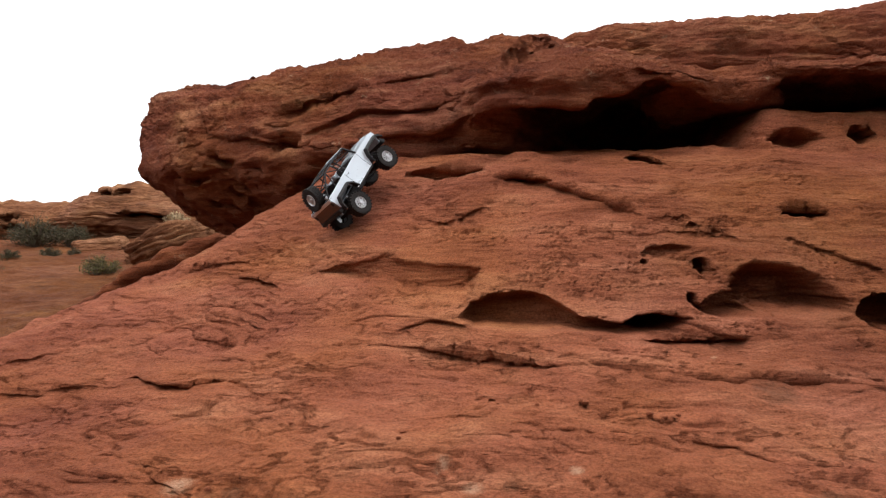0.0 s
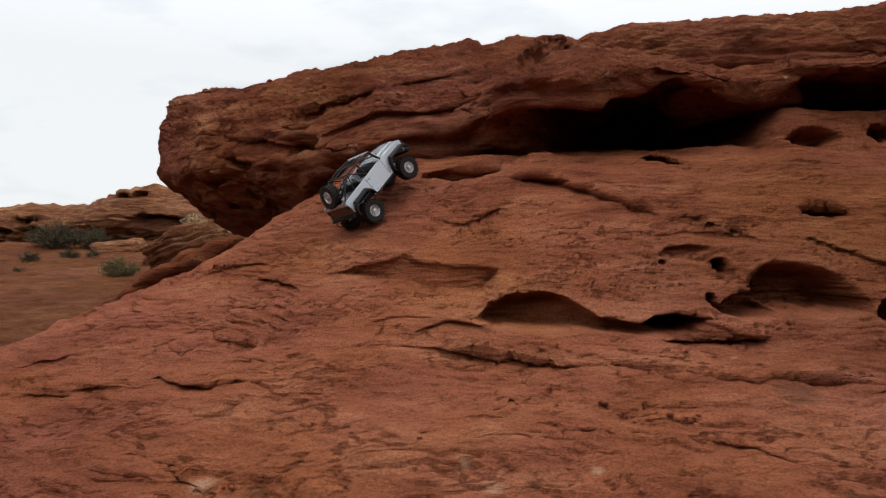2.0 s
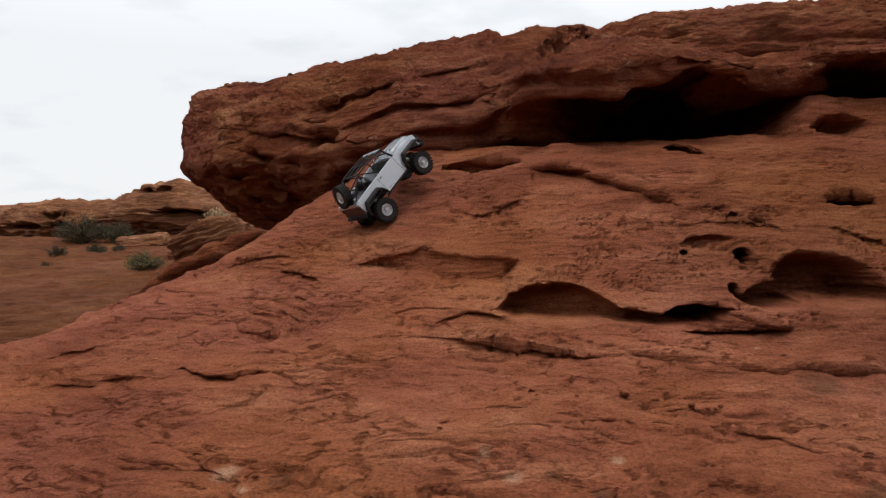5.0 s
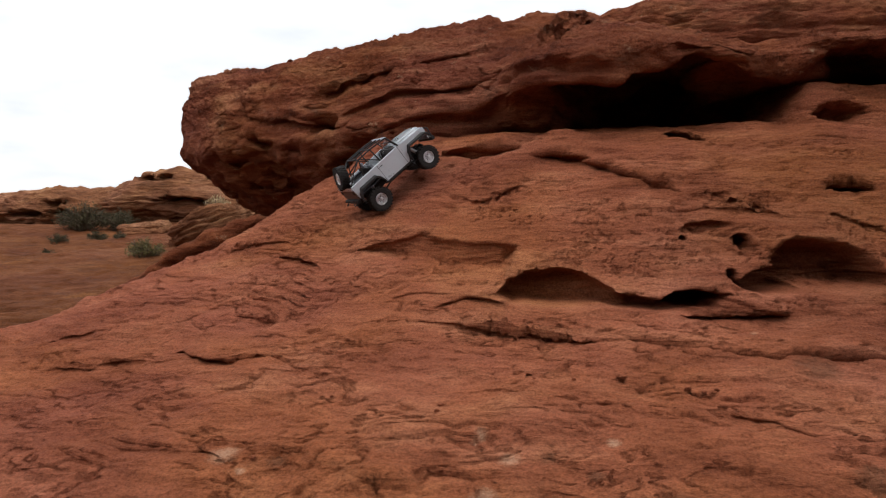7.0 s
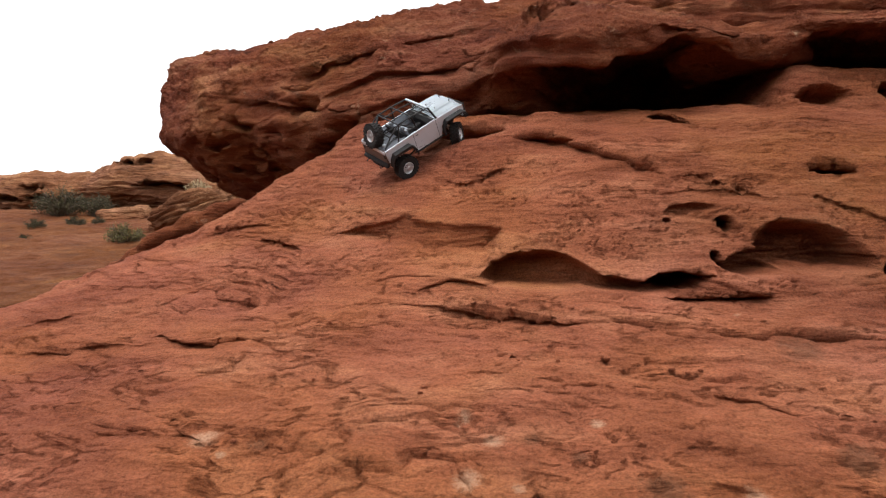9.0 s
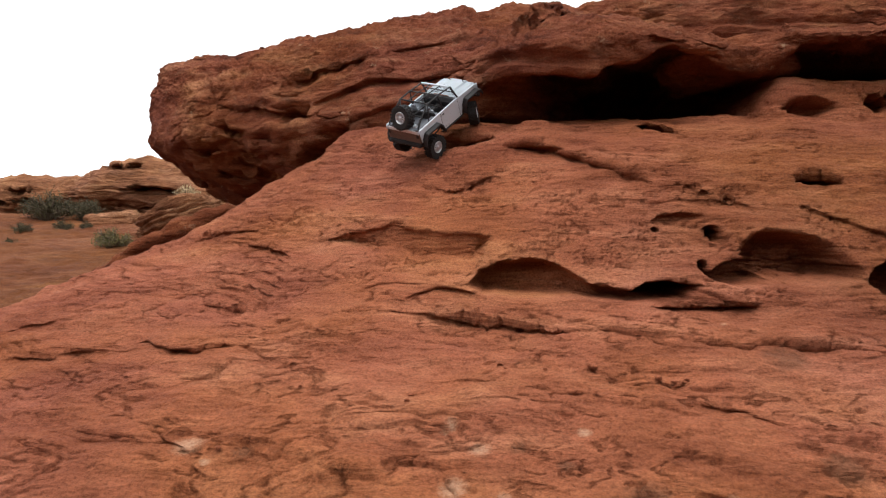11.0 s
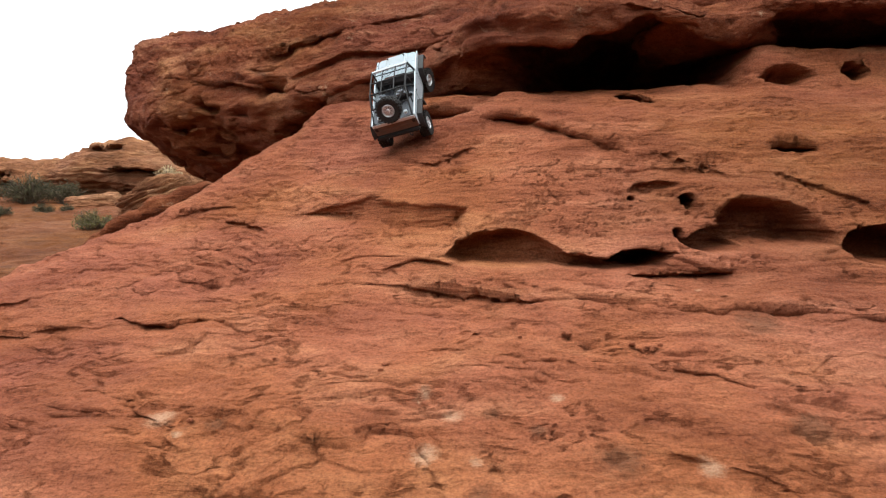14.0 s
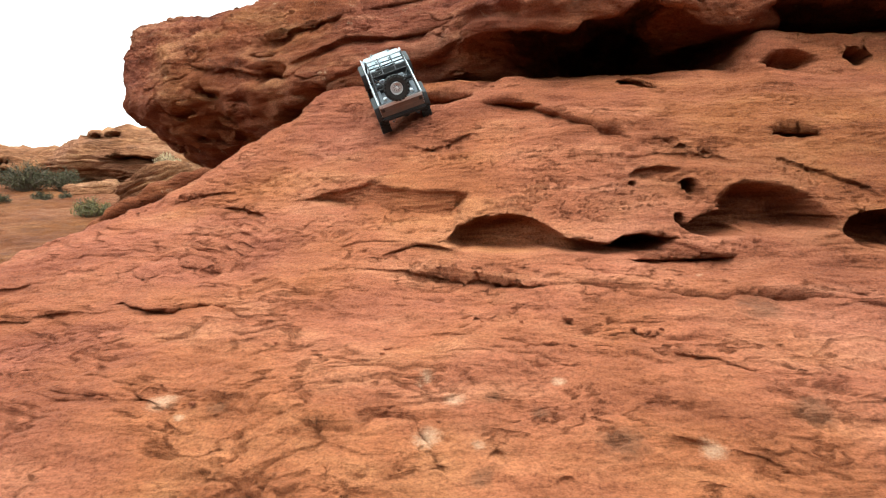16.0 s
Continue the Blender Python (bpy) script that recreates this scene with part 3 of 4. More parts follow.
# ---- cliffs ----
def plan_line(pts, steps, n=6):
    a = np.array(pts, dtype=float)
    s = np.concatenate([[0], np.cumsum(np.hypot(*np.diff(a, axis=0).T))])
    t = np.linspace(0, s[-1], steps)
    line = np.stack([np.interp(t, s, a[:, 0]), np.interp(t, s, a[:, 1])], axis=1)
    return soften(line, n, 0), t / s[-1], s / s[-1]


def cliff(name, plan, profile, cols, rows, mat, relief=(0.05, 0.02, 0.012), beds=9.0, bed_deep=0.04, k=0, ease=10, carve=None, knobbly=(-2.0, -1.0), massive=0.0):
    """A rock wall over a line in plan. profile: for each point of the line, (inward, height) pairs from the foot over the lip to the top's back."""
    line, t, knots = plan_line(plan, cols)
    along = np.gradient(line, axis=0)
    along /= np.linalg.norm(along, axis=1, keepdims=True)
    inward = np.stack([-along[:, 1], along[:, 0]], axis=1)
    prof = np.array(profile, dtype=float)
    m = prof.shape[1]
    here = np.stack([np.stack([np.interp(t, knots, prof[:, i, c]) for i in range(m)], axis=1) for c in (0, 1)], axis=2)
    here = soften(here, max(2, cols // 60), 0)
    v = np.linspace(0, m - 1, rows)
    lo = np.minimum(v.astype(int), m - 2)
    f = (v - lo)[None, :, None]
    shape = here[:, lo] * (1 - f) + here[:, lo + 1] * f
    shape = soften(shape, ease, 1)
    p = np.zeros((rows, cols, 3))
    wide = soften(inward, cols // 7, 0)
    wide /= np.linalg.norm(wide, axis=1, keepdims=True)
    near, far = np.minimum(shape[..., 0].T, 0.35), np.maximum(shape[..., 0].T - 0.35, 0)
    for c in (0, 1):
        p[..., c] = line[None, :, c] + inward[None, :, c] * near + wide[None, :, c] * far
    p[..., 2] = shape[..., 1].T
    if carve:
        push = carve(p)
        p[..., 0] += inward[None, :, 0] * push
        p[..., 1] += inward[None, :, 1] * push
    nn = normals(p)
    x, y, z = p[..., 0], p[..., 1], p[..., 2]
    warp = 0.06 * fbm(x * 1.2, y * 1.2, z * 2, 3, 3 + k)
    bed = (z + warp) * beds
    saw = bed - np.floor(bed)
    ledge = smooth(0.0, 0.7, saw) - smooth(0.8, 1.0, saw)
    amount = np.clip(0.5 + 0.9 * fbm(x * 1.7, y * 1.7, z * 4, 3, 8 + k), 0, 1.3)
    amount = amount * (1 - massive * (1 - smooth(-1.0, 0.1, x)))
    d = bed_deep * amount * (ledge - 0.5) + relief[0] * fbm(x * 1.7, y * 1.7, z * 2.2, 3, 11 + k)
    d += relief[1] * fbm(x * 5, y * 5, z * 8, 3, 14 + k) + relief[2] * (0.3 + 0.7 * smooth(*knobbly, z)) * fbm(x * 15, y * 15, z * 20, 4, 19 + k, 0.66)
    d += relief[2] * 0.55 * smooth(*knobbly, z) * fbm(x * 36, y * 36, z * 40, 2, 29 + k, 0.7)
    line = np.abs(fbm(x * 2.6 + warp * 6, y * 2.6, z * 9, 3, 23 + k, 0.55))
    d -= relief[2] * 2.0 * (1 - smooth(0.0, 0.06, line)) * smooth(-0.05, 0.3, fbm(x * 2, y * 2, z * 4, 2, 27 + k))
    p += nn * d[..., None]
    return sheet(name, p, mat)


def carve_cap(p):
    x, z = p[..., 0], p[..., 2]
    # honeycomb pits low on the boulder
    low = smooth(1.72, 1.86, z) * (1 - smooth(2.08, 2.22, z)) * smooth(-2.3, -1.6, x) * (1 - smooth(-0.75, -0.5, x))
    cells = fbm(x * 3.6, p[..., 1] * 3.6, z * 7, 2, 51)
    push = 0.13 * low * smooth(0.12, 0.5, cells)
    # long crack and the ledges beside it
    push += step(p, [(-1.15, 2.3), (-0.85, 2.37), (-0.5, 2.44), (-0.2, 2.5), (0.2, 2.55)], 0.06, 0.07)
    push += step(p, [(-0.9, 2.16), (-0.5, 2.28), (-0.2, 2.26), (0.1, 2.32)], 0.07, 0.07)
    push += step(p, [(-0.7, 2.04), (-0.4, 2.12), (-0.1, 2.14), (0.15, 2.2)], 0.06, 0.06)
    push += step(p, [(-1.6, 2.25), (-1.3, 2.2), (-1.0, 2.12), (-0.8, 2.1)], 0.05, 0.08)
    # upright joint near the nose
    joint = np.abs(x + 1.62 + 0.25 * (z - 2.3) + 0.03 * pnoise(x * 0, z * 9, z * 0, 55))
    push += 0.05 * (1 - smooth(0.004, 0.03, joint)) * smooth(2.18, 2.25, z) * (1 - smooth(2.48, 2.56, z))
    return push


def build_cap():
    plan = [(-2.3, 7.2), (-2.42, 6.2), (-2.42, 5.5), (-2.0, 4.95), (-1.2, 4.35), (-0.5, 3.95), (0.0, 3.78), (0.12, 3.52), (0.3, 3.38), (0.66, 3.33), (0.92, 3.36),
            (1.22, 3.42), (1.33, 3.5), (1.42, 3.58), (1.52, 3.47), (2.0, 3.4), (2.4, 3.3), (3.7, 3.15)]
    # each: deep foot, under, belly, lip, brow, edge, top, back
    rear = [(1.3, 1.0), (0.75, 1.5), (0.3, 1.85), (0.0, 2.1), (0.0, 2.4), (0.12, 2.52), (0.5, 2.6), (2.6, 2.6)]
    nose = [(1.3, 1.1), (0.7, 1.58), (0.3, 1.85), (0.0, 2.1), (0.0, 2.5), (0.06, 2.7), (0.4, 2.8), (2.6, 2.78)]
    left = [(1.0, 1.2), (0.6, 1.62), (0.25, 1.82), (0.02, 2.05), (0.06, 2.38), (0.22, 2.6), (0.62, 2.78), (2.6, 2.86)]
    mid = [(0.7, 1.2), (0.35, 1.72), (0.14, 1.9), (0.0, 2.1), (0.06, 2.34), (0.3, 2.55), (0.7, 2.8), (2.6, 3.0)]
    join = [(0.75, 1.55), (0.45, 1.92), (0.2, 2.07), (0.04, 2.19), (0.12, 2.38), (0.34, 2.54), (0.75, 2.8), (2.6, 3.0)]
    edge = [(1.5, 1.6), (1.3, 2.15), (0.3, 2.2), (0.04, 2.13), (0.0, 2.3), (0.16, 2.46), (0.7, 2.7), (2.6, 2.92)]
    lobe = [(1.9, 1.6), (1.7, 2.3), (0.28, 2.3), (0.04, 2.19), (0.0, 2.33), (0.2, 2.47), (0.8, 2.68), (2.6, 2.88)]
    chin = [(1.9, 1.6), (1.7, 2.3), (0.28, 2.3), (0.04, 2.15), (0.0, 2.32), (0.2, 2.47), (0.8, 2.67), (2.6, 2.86)]
    high = [(1.9, 1.6), (1.7, 2.35), (0.24, 2.39), (0.04, 2.31), (0.0, 2.38), (0.2, 2.48), (0.8, 2.62), (2.6, 2.78)]
    down = [(1.9, 1.6), (1.7, 2.35), (0.24, 2.37), (0.04, 2.28), (0.0, 2.35), (0.2, 2.46), (0.8, 2.6), (2.6, 2.76)]
    turn = [(1.9, 1.6), (1.5, 2.2), (0.3, 2.3), (0.06, 2.2), (0.02, 2.32), (0.2, 2.45), (0.8, 2.56), (2.6, 2.7)]
    post = [(0.5, 1.7), (0.2, 2.02), (0.14, 2.12), (0.1, 2.22), (0.06, 2.34), (0.2, 2.43), (0.7, 2.5), (2.6, 2.65)]
    right = [(1.7, 1.7), (1.5, 2.35), (0.25, 2.4), (0.02, 2.33), (0.0, 2.4), (0.15, 2.47), (0.6, 2.52), (2.6, 2.66)]
    prof = [rear, rear, nose, left, left, mid, join, edge, lobe, chin, high, down, turn, post, right, right, right, right]
    ob = cliff("sandstone_cap", plan, prof, 1150, 450, CAP, (0.06, 0.03, 0.0145), k=1, ease=7, carve=carve_cap, knobbly=(2.2, 2.42), massive=0.75)
    return tagged(ob, "overhanging rough red sandstone cap above a dark cave", "rock", kind="structure")


def build_back():
    plan = [(0.9, 8.5), (0.72, 6.4), (0.8, 5.6), (1.3, 5.3), (2.2, 5.1), (3.2, 4.9), (6.0, 4.6)]
    pr = [(0.3, 2.2), (0.12, 2.5), (0.05, 2.7), (0.0, 2.92), (0.03, 3.1), (0.12, 3.22), (0.6, 3.28), (2.6, 3.28)]
    p2 = [(0.6, 2.2), (0.45, 2.5), (0.35, 2.74), (0.0, 2.82), (0.05, 3.12), (0.22, 3.33), (0.8, 3.43), (2.6, 3.46)]
    ob = cliff("upper_sandstone_ledge", plan, [pr, pr, pr, pr, pr, p2, p2], 520, 210, CAP, k=40)
    return tagged(ob, "upper red sandstone ledge set back above the cap", "rock", kind="structure")


def carve_hill(p):
    push = hollow(p, -7.75, 2.74, 0.26, 0.1, 0.6) + hollow(p, -7.2, 2.75, 0.28, 0.12, 0.6) + hollow(p, -9.9, 2.2, 0.3, 0.12, 0.5)
    push += alcove(p, [(-7.1, 2.2), (-6.8, 2.3), (-6.2, 2.28), (-5.7, 2.2)], [(-7.1, 2.1), (-6.6, 1.95), (-6.0, 1.95), (-5.7, 2.1)], 0.7)
    push += alcove(p, [(-11.0, 1.98), (-10.7, 2.08), (-10.3, 2.04), (-10.0, 1.95)], [(-11.0, 1.92), (-10.7, 1.88), (-10.3, 1.86), (-10.0, 1.9)], 0.9, 0.4)
    push += alcove(p, [(-9.9, 1.98), (-9.7, 2.07), (-9.5, 2.07), (-9.35, 2.0)], [(-9.9, 1.94), (-9.7, 1.9), (-9.5, 1.9), (-9.35, 1.95)], 0.8, 0.4)
    return push


def build_hill():
    plan = [(-40, 26), (-22, 19), (-12, 16), (-10.2, 15.2), (-9.2, 15.4), (-8.2, 14.8), (-7.2, 14.5), (-6.0, 14.5), (-4.0, 15.5), (0, 19), (8, 26)]
    side = [(1.2, 0.6), (0.6, 1.4), (0.3, 1.8), (0.0, 2.0), (0.3, 2.15), (0.8, 2.4), (1.6, 2.6), (9, 2.6)]
    dip = [(1.2, 0.6), (0.6, 1.4), (0.3, 1.75), (0.0, 1.9), (0.3, 2.05), (0.8, 2.25), (1.6, 2.42), (9, 2.4)]
    high = [(1.2, 0.6), (0.8, 1.5), (0.6, 1.9), (0.0, 2.2), (0.3, 2.5), (0.8, 2.84), (1.5, 3.12), (9, 3.1)]
    slope = [(1.2, 0.6), (0.8, 1.5), (0.5, 1.85), (0.0, 2.15), (0.3, 2.42), (0.8, 2.7), (1.5, 2.92), (9, 2.9)]
    knob = [(1.2, 0.6), (0.6, 1.4), (0.3, 1.8), (0.0, 2.0), (0.25, 2.2), (0.6, 2.5), (1.4, 2.74), (9, 2.72)]
    crown = [(1.2, 0.6), (0.8, 1.5), (0.55, 1.88), (0.0, 2.18), (0.3, 2.48), (0.8, 2.8), (1.5, 3.04), (9, 3.02)]
    prof = [side, side, side, knob, dip, crown, high, slope, side, side, side]
    ob = cliff("distant_sandstone_ridge", plan, prof, 700, 220, FAR, (0.1, 0.04, 0.014), 10.0, 0.11, k=70, carve=carve_hill)
    return tagged(ob, "layered orange sandstone ridge beyond the scrub", "rock", kind="structure")


def build_behind():
    # Added wall, never in view: cuts low sky light to keep the caves dark.
    plan = [(14, 2), (9, -3.5), (3, -4.6), (-3, -4.8), (-9, -3.8), (-16, 2)]
    pr = [(0.6, -0.8), (0.3, 0.2), (0.1, 1.2), (0.0, 1.85), (0.4, 2.7), (0.9, 3.3), (2.0, 3.8), (5.0, 4.1)]
    ob = cliff("unseen_shade_wall", plan, [pr] * 6, 260, 90, CAP, (0.3, 0.1, 0.03), 3.0, 0.15, k=120)
    return tagged(ob, "added unseen sandstone wall behind the camera, blocking low sky light", "rock", kind="structure")


def build_ground():
    x = np.concatenate([-np.geomspace(3000, 14, 40), np.linspace(-13.5, 6, 330), np.geomspace(6.5, 3000, 40)])
    y = np.concatenate([-np.geomspace(3000, 4, 30), np.linspace(-3.5, 3, 30), np.linspace(3.1, 18, 260), np.geomspace(18.5, 3000, 40)])
    xx, yy = np.meshgrid(x, y)
    near = smooth(60, 14, np.hypot(xx, yy))
    zz = 0.62 + 0.1 * np.clip(yy - 4, -4.5, 11) + near * (0.1 * fbm(xx * 0.5, yy * 0.5, xx * 0, 3, 90) + 0.05 * fbm(xx * 2.2, yy * 4, xx * 0, 3, 95) + 0.02 * fbm(xx * 7, yy * 9, xx * 0, 2, 99))
    lay = zz * 26 + 0.05 * xx + 0.6 * fbm(xx * 0.7, yy * 0.7, xx * 0, 2, 104)
    zz += 0.022 * near * smooth(8.5, 6.5, yy) * (smooth(0.0, 0.25, lay - np.floor(lay)) - (lay - np.floor(lay)))
    zz -= 0.5 * smooth(2.5, 0.0, yy) + 0.9 * smooth(-3, -0.5, xx) * smooth(9, 6, yy)
    zz -= 6 * smooth(60, 900, np.hypot(xx, yy))
    ob = sheet("ground", np.stack([xx, yy, zz], axis=-1), SOIL)
    return tagged(ob, "red sandy desert ground with low ledges", "ground", kind="structure")


build_ground()
build_hill()
build_behind()
build_back()
build_cap()
build_slab()


# ---- small parts ----
def part(name, bm, mat, parent, label="", soft=True):
    me = bpy.data.meshes.new(name)
    bmesh.ops.recalc_face_normals(bm, faces=bm.faces)
    bm.to_mesh(me)
    bm.free()
    if soft:
        for f in me.polygons:
            f.use_smooth = True
        me.set_sharp_from_angle(angle=radians(38))
    me.materials.append(mat)
    ob = new(name, me)
    ob.parent = parent
    if label:
        ob["label"] = label
    return ob


def tube(points, r, sides=8, bm=None):
    """A round bar through points, with closed ends."""
    bm = bm or bmesh.new()
    pts = [Vector(q) for q in points]
    rings = []
    for i, q in enumerate(pts):
        d = (pts[min(i + 1, len(pts) - 1)] - pts[max(i - 1, 0)]).normalized()
        a = d.orthogonal().normalized() if i == 0 else (last - d * last.dot(d)).normalized()
        last, b = a, d.cross(a)
        rings.append([bm.verts.new(q + (a * math.cos(k * math.tau / sides) + b * math.sin(k * math.tau / sides)) * r) for k in range(sides)])
    for s, t in zip(rings, rings[1:]):
        for k in range(sides):
            bm.faces.new((s[k], s[(k + 1) % sides], t[(k + 1) % sides], t[k]))
    bm.faces.new(rings[0][::-1])
    bm.faces.new(rings[-1])
    return bm


def block(x0, x1, y0, y1, z0, z1, bevel=0.003, bm=None):
    bm = bm or bmesh.new()
    made = bmesh.ops.create_cube(bm, size=1, matrix=Matrix.Translation(((x0 + x1) / 2, (y0 + y1) / 2, (z0 + z1) / 2)) @ Matrix.Diagonal((x1 - x0, y1 - y0, z1 - z0, 1)))
    if bevel:
        edges = list({e for v in made["verts"] for e in v.link_edges})
        bmesh.ops.bevel(bm, geom=edges, offset=bevel, segments=2, affect="EDGES", clamp_overlap=True)
    return bm


def plate(outline, x0, x1, bm=None):
    """An outline of (y, z), upright, from x0 to x1."""
    bm = bm or bmesh.new()
    a = [bm.verts.new((x0, y, z)) for y, z in outline]
    b = [bm.verts.new((x1, y, z)) for y, z in outline]
    n = len(a)
    bm.faces.new(a)
    bm.faces.new(b[::-1])
    for i in range(n):
        bm.faces.new((a[i], b[i], b[(i + 1) % n], a[(i + 1) % n]))
    return bm


def turned(profile, sides=28, axis="X", bm=None):
    """A profile of (radius, along) turned round the x axis."""
    bm = bm or bmesh.new()
    rings = []
    for r, a in profile:
        rings.append([bm.verts.new((a, r * math.cos(k * math.tau / sides), r * math.sin(k * math.tau / sides))) for k in range(sides)])
    for s, t in zip(rings, rings[1:]):
        for k in range(sides):
            bm.faces.new((s[k], s[(k + 1) % sides], t[(k + 1) % sides], t[k]))
    return bm


# ---- scrub and loose rocks ----
def leafy(name, label, at, wide, high, leaves, twigs, mat, wood, seed, leaf=0.035, category="bush"):
    """A desert bush: forking twigs from the ground and many small leaves round their ends."""
    rng = random.Random(seed)
    top = tagged(new(name), label, category, "desert scrub", "thing")
    top.matrix_basis = pose(*at)
    bm, ends = bmesh.new(), []
    for i in range(twigs):
        a, r = rng.uniform(0, math.tau), wide * 0.5 * math.sqrt(rng.random())
        tip = Vector((r * math.cos(a), r * math.sin(a), high * rng.uniform(0.45, 1.0) * (1 - 0.45 * (r / (wide * 0.5)) ** 2)))
        knee = tip * 0.5 + Vector((rng.uniform(-0.1, 0.1) * wide, rng.uniform(-0.1, 0.1) * wide, 0.08 * high))
        tube([(tip.x * 0.08, tip.y * 0.08, -0.05), knee, tip], 0.006 * high / 0.5 + 0.002, 4, bm)
        ends += [knee.lerp(tip, f) for f in (0.2, 0.5, 0.75, 1.0)]
    part("brushwood", bm, wood, top, "thin grey-brown brushwood")
    verts, faces = [], []
    for i in range(leaves):
        c = ends[rng.randrange(len(ends))] + Vector((rng.gauss(0, 1), rng.gauss(0, 1), rng.gauss(0, 1))) * wide * 0.055
        q = Euler((rng.uniform(0, 6.3), rng.uniform(0, 6.3), rng.uniform(0, 6.3))).to_matrix()
        size = leaf * rng.uniform(0.6, 1.4)
        k = len(verts)
        for v in ((-1, 0, 0), (0, 0.35, 0.12), (1, 0, 0), (0, -0.35, 0.12)):
            verts.append(c + q @ Vector(v) * size)
        faces += [(k, k + 1, k + 2), (k, k + 2, k + 3)]
    me = bpy.data.meshes.new("leaves")
    me.from_pydata([tuple(v) for v in verts], [], faces)
    me.materials.append(mat)
    ob = new("leaves", me)
    ob.parent = top
    return top


def leaf_material(name, a, b2):
    m, n, l, b = material(name)
    info = n.new("ShaderNodeNewGeometry")
    r = ramp(n, [(0.0, a), (1.0, b2)])
    l.new(info.outputs["Random Per Island"], r.inputs[0])
    l.new(r.outputs[0], b.inputs["Base Color"])
    b.inputs["Roughness"].default_value = 0.75
    b.inputs["Specular IOR Level"].default_value = 0.2
    return m


SAGE = leaf_material("sage_leaf", (0.022, 0.02, 0.009), (0.085, 0.066, 0.03))
OLIVE = leaf_material("olive_leaf", (0.05, 0.055, 0.018), (0.17, 0.13, 0.05))
STRAW = leaf_material("straw", (0.25, 0.17, 0.09), (0.42, 0.3, 0.17))
WOOD = plain("grey_twig", (0.12, 0.085, 0.06), 0.8)


def ground_at(x, y):
    return 0.62 + 0.1 * min(max(y - 4, -4.5), 11)


def boulder(name, label, at, size, mat, k, beds=0.0, res=70, turn=0.0, dip=0.0, lean=0.0):
    """A closed rock: a rounded block with bedding and a rough skin."""
    u, v = np.linspace(0, math.tau, res * 2), np.linspace(-math.pi / 2, math.pi / 2, res)
    uu, vv = np.meshgrid(u, v)
    sgn = lambda a, e: np.sign(a) * np.abs(a) ** e
    x, y, z = sgn(np.cos(vv), 0.6) * sgn(np.cos(uu), 0.7), sgn(np.cos(vv), 0.6) * sgn(np.sin(uu), 0.7), sgn(np.sin(vv), 0.6)
    p = np.stack([x * size[0] / 2, y * size[1] / 2, z * size[2] / 2], axis=-1)
    s = 1.0 / max(size)
    nn = normals(p)
    d = 0.1 * max(size) * fbm(x * 0.9 + k, y * 0.9, z * 0.9, 3, k) + 0.03 * max(size) * fbm(x * 4 + k, y * 4, z * 4, 3, k + 5)
    if beds:
        saw = p[..., 2] * beds + 0.4 * pnoise(x * 2, y * 2, z * 2, k + 9)
        saw = saw - np.floor(saw)
        d += min(size[2] * 0.14, 0.9 / beds) * (smooth(0, 0.7, saw) - smooth(0.78, 1.0, saw) - 0.5)
    p += nn * d[..., None] * np.cos(vv)[..., None] ** 0.3
    ob = sheet(name, p, mat)
    ob.matrix_basis = pose(*at, dip, lean, turn)
    return tagged(ob, label, "rock", kind="thing")


leafy("sage_bush", "large dark olive sage bush at the foot of the ridge", (-8.0, 13.6, 1.52), 1.0, 0.6, 5200, 90, SAGE, WOOD, 1, 0.021)
leafy("sage_bush", "dark grey-green sage bush beside the larger one", (-7.35, 13.7, 1.53), 0.75, 0.48, 3000, 60, SAGE, WOOD, 11, 0.02)
leafy("dry_bush", "olive and rust coloured bush on red sand", (-4.75, 9.6, 1.1), 0.52, 0.36, 2400, 60, OLIVE, WOOD, 2, 0.015)
leafy("small_shrub", "small grey-green shrub on red sand", (-6.81, 12.0, 1.35), 0.36, 0.2, 1100, 30, SAGE, WOOD, 3, 0.015)
leafy("small_shrub", "small round grey shrub on red sand", (-6.45, 12.1, 1.37), 0.26, 0.17, 800, 24, SAGE, WOOD, 4, 0.014)
leafy("small_shrub", "low grey-green shrub on open sand", (-7.26, 11.6, 1.32), 0.36, 0.18, 1000, 26, SAGE, WOOD, 5, 0.015)
leafy("small_shrub", "low dusty shrub on open sand", (-6.3, 9.9, 1.13), 0.28, 0.14, 800, 22, SAGE, WOOD, 6, 0.013)
leafy("straw_tuft", "pale dry straw tuft between boulders", (-4.02, 10.4, 1.82), 0.34, 0.26, 500, 40, STRAW, WOOD, 7, 0.03, "grass tuft")
boulder("flat_rock", "flat pale orange sandstone rock lying on sand", (-6.65, 13.4, 1.57), (0.95, 0.7, 0.3), FAR, 3)
boulder("layered_rock", "thinly layered sandstone rock tilted on its side", (-3.62, 9.3, 1.5), (1.0, 0.9, 0.6), FAR, 7, beds=15.0, res=130, turn=12, dip=-8, lean=-20)
boulder("layered_rock", "low layered sandstone rock beside the wash", (-4.5, 10.9, 1.36), (0.8, 0.7, 0.45), FAR, 12, beds=22.0, res=90, turn=-15, dip=8)


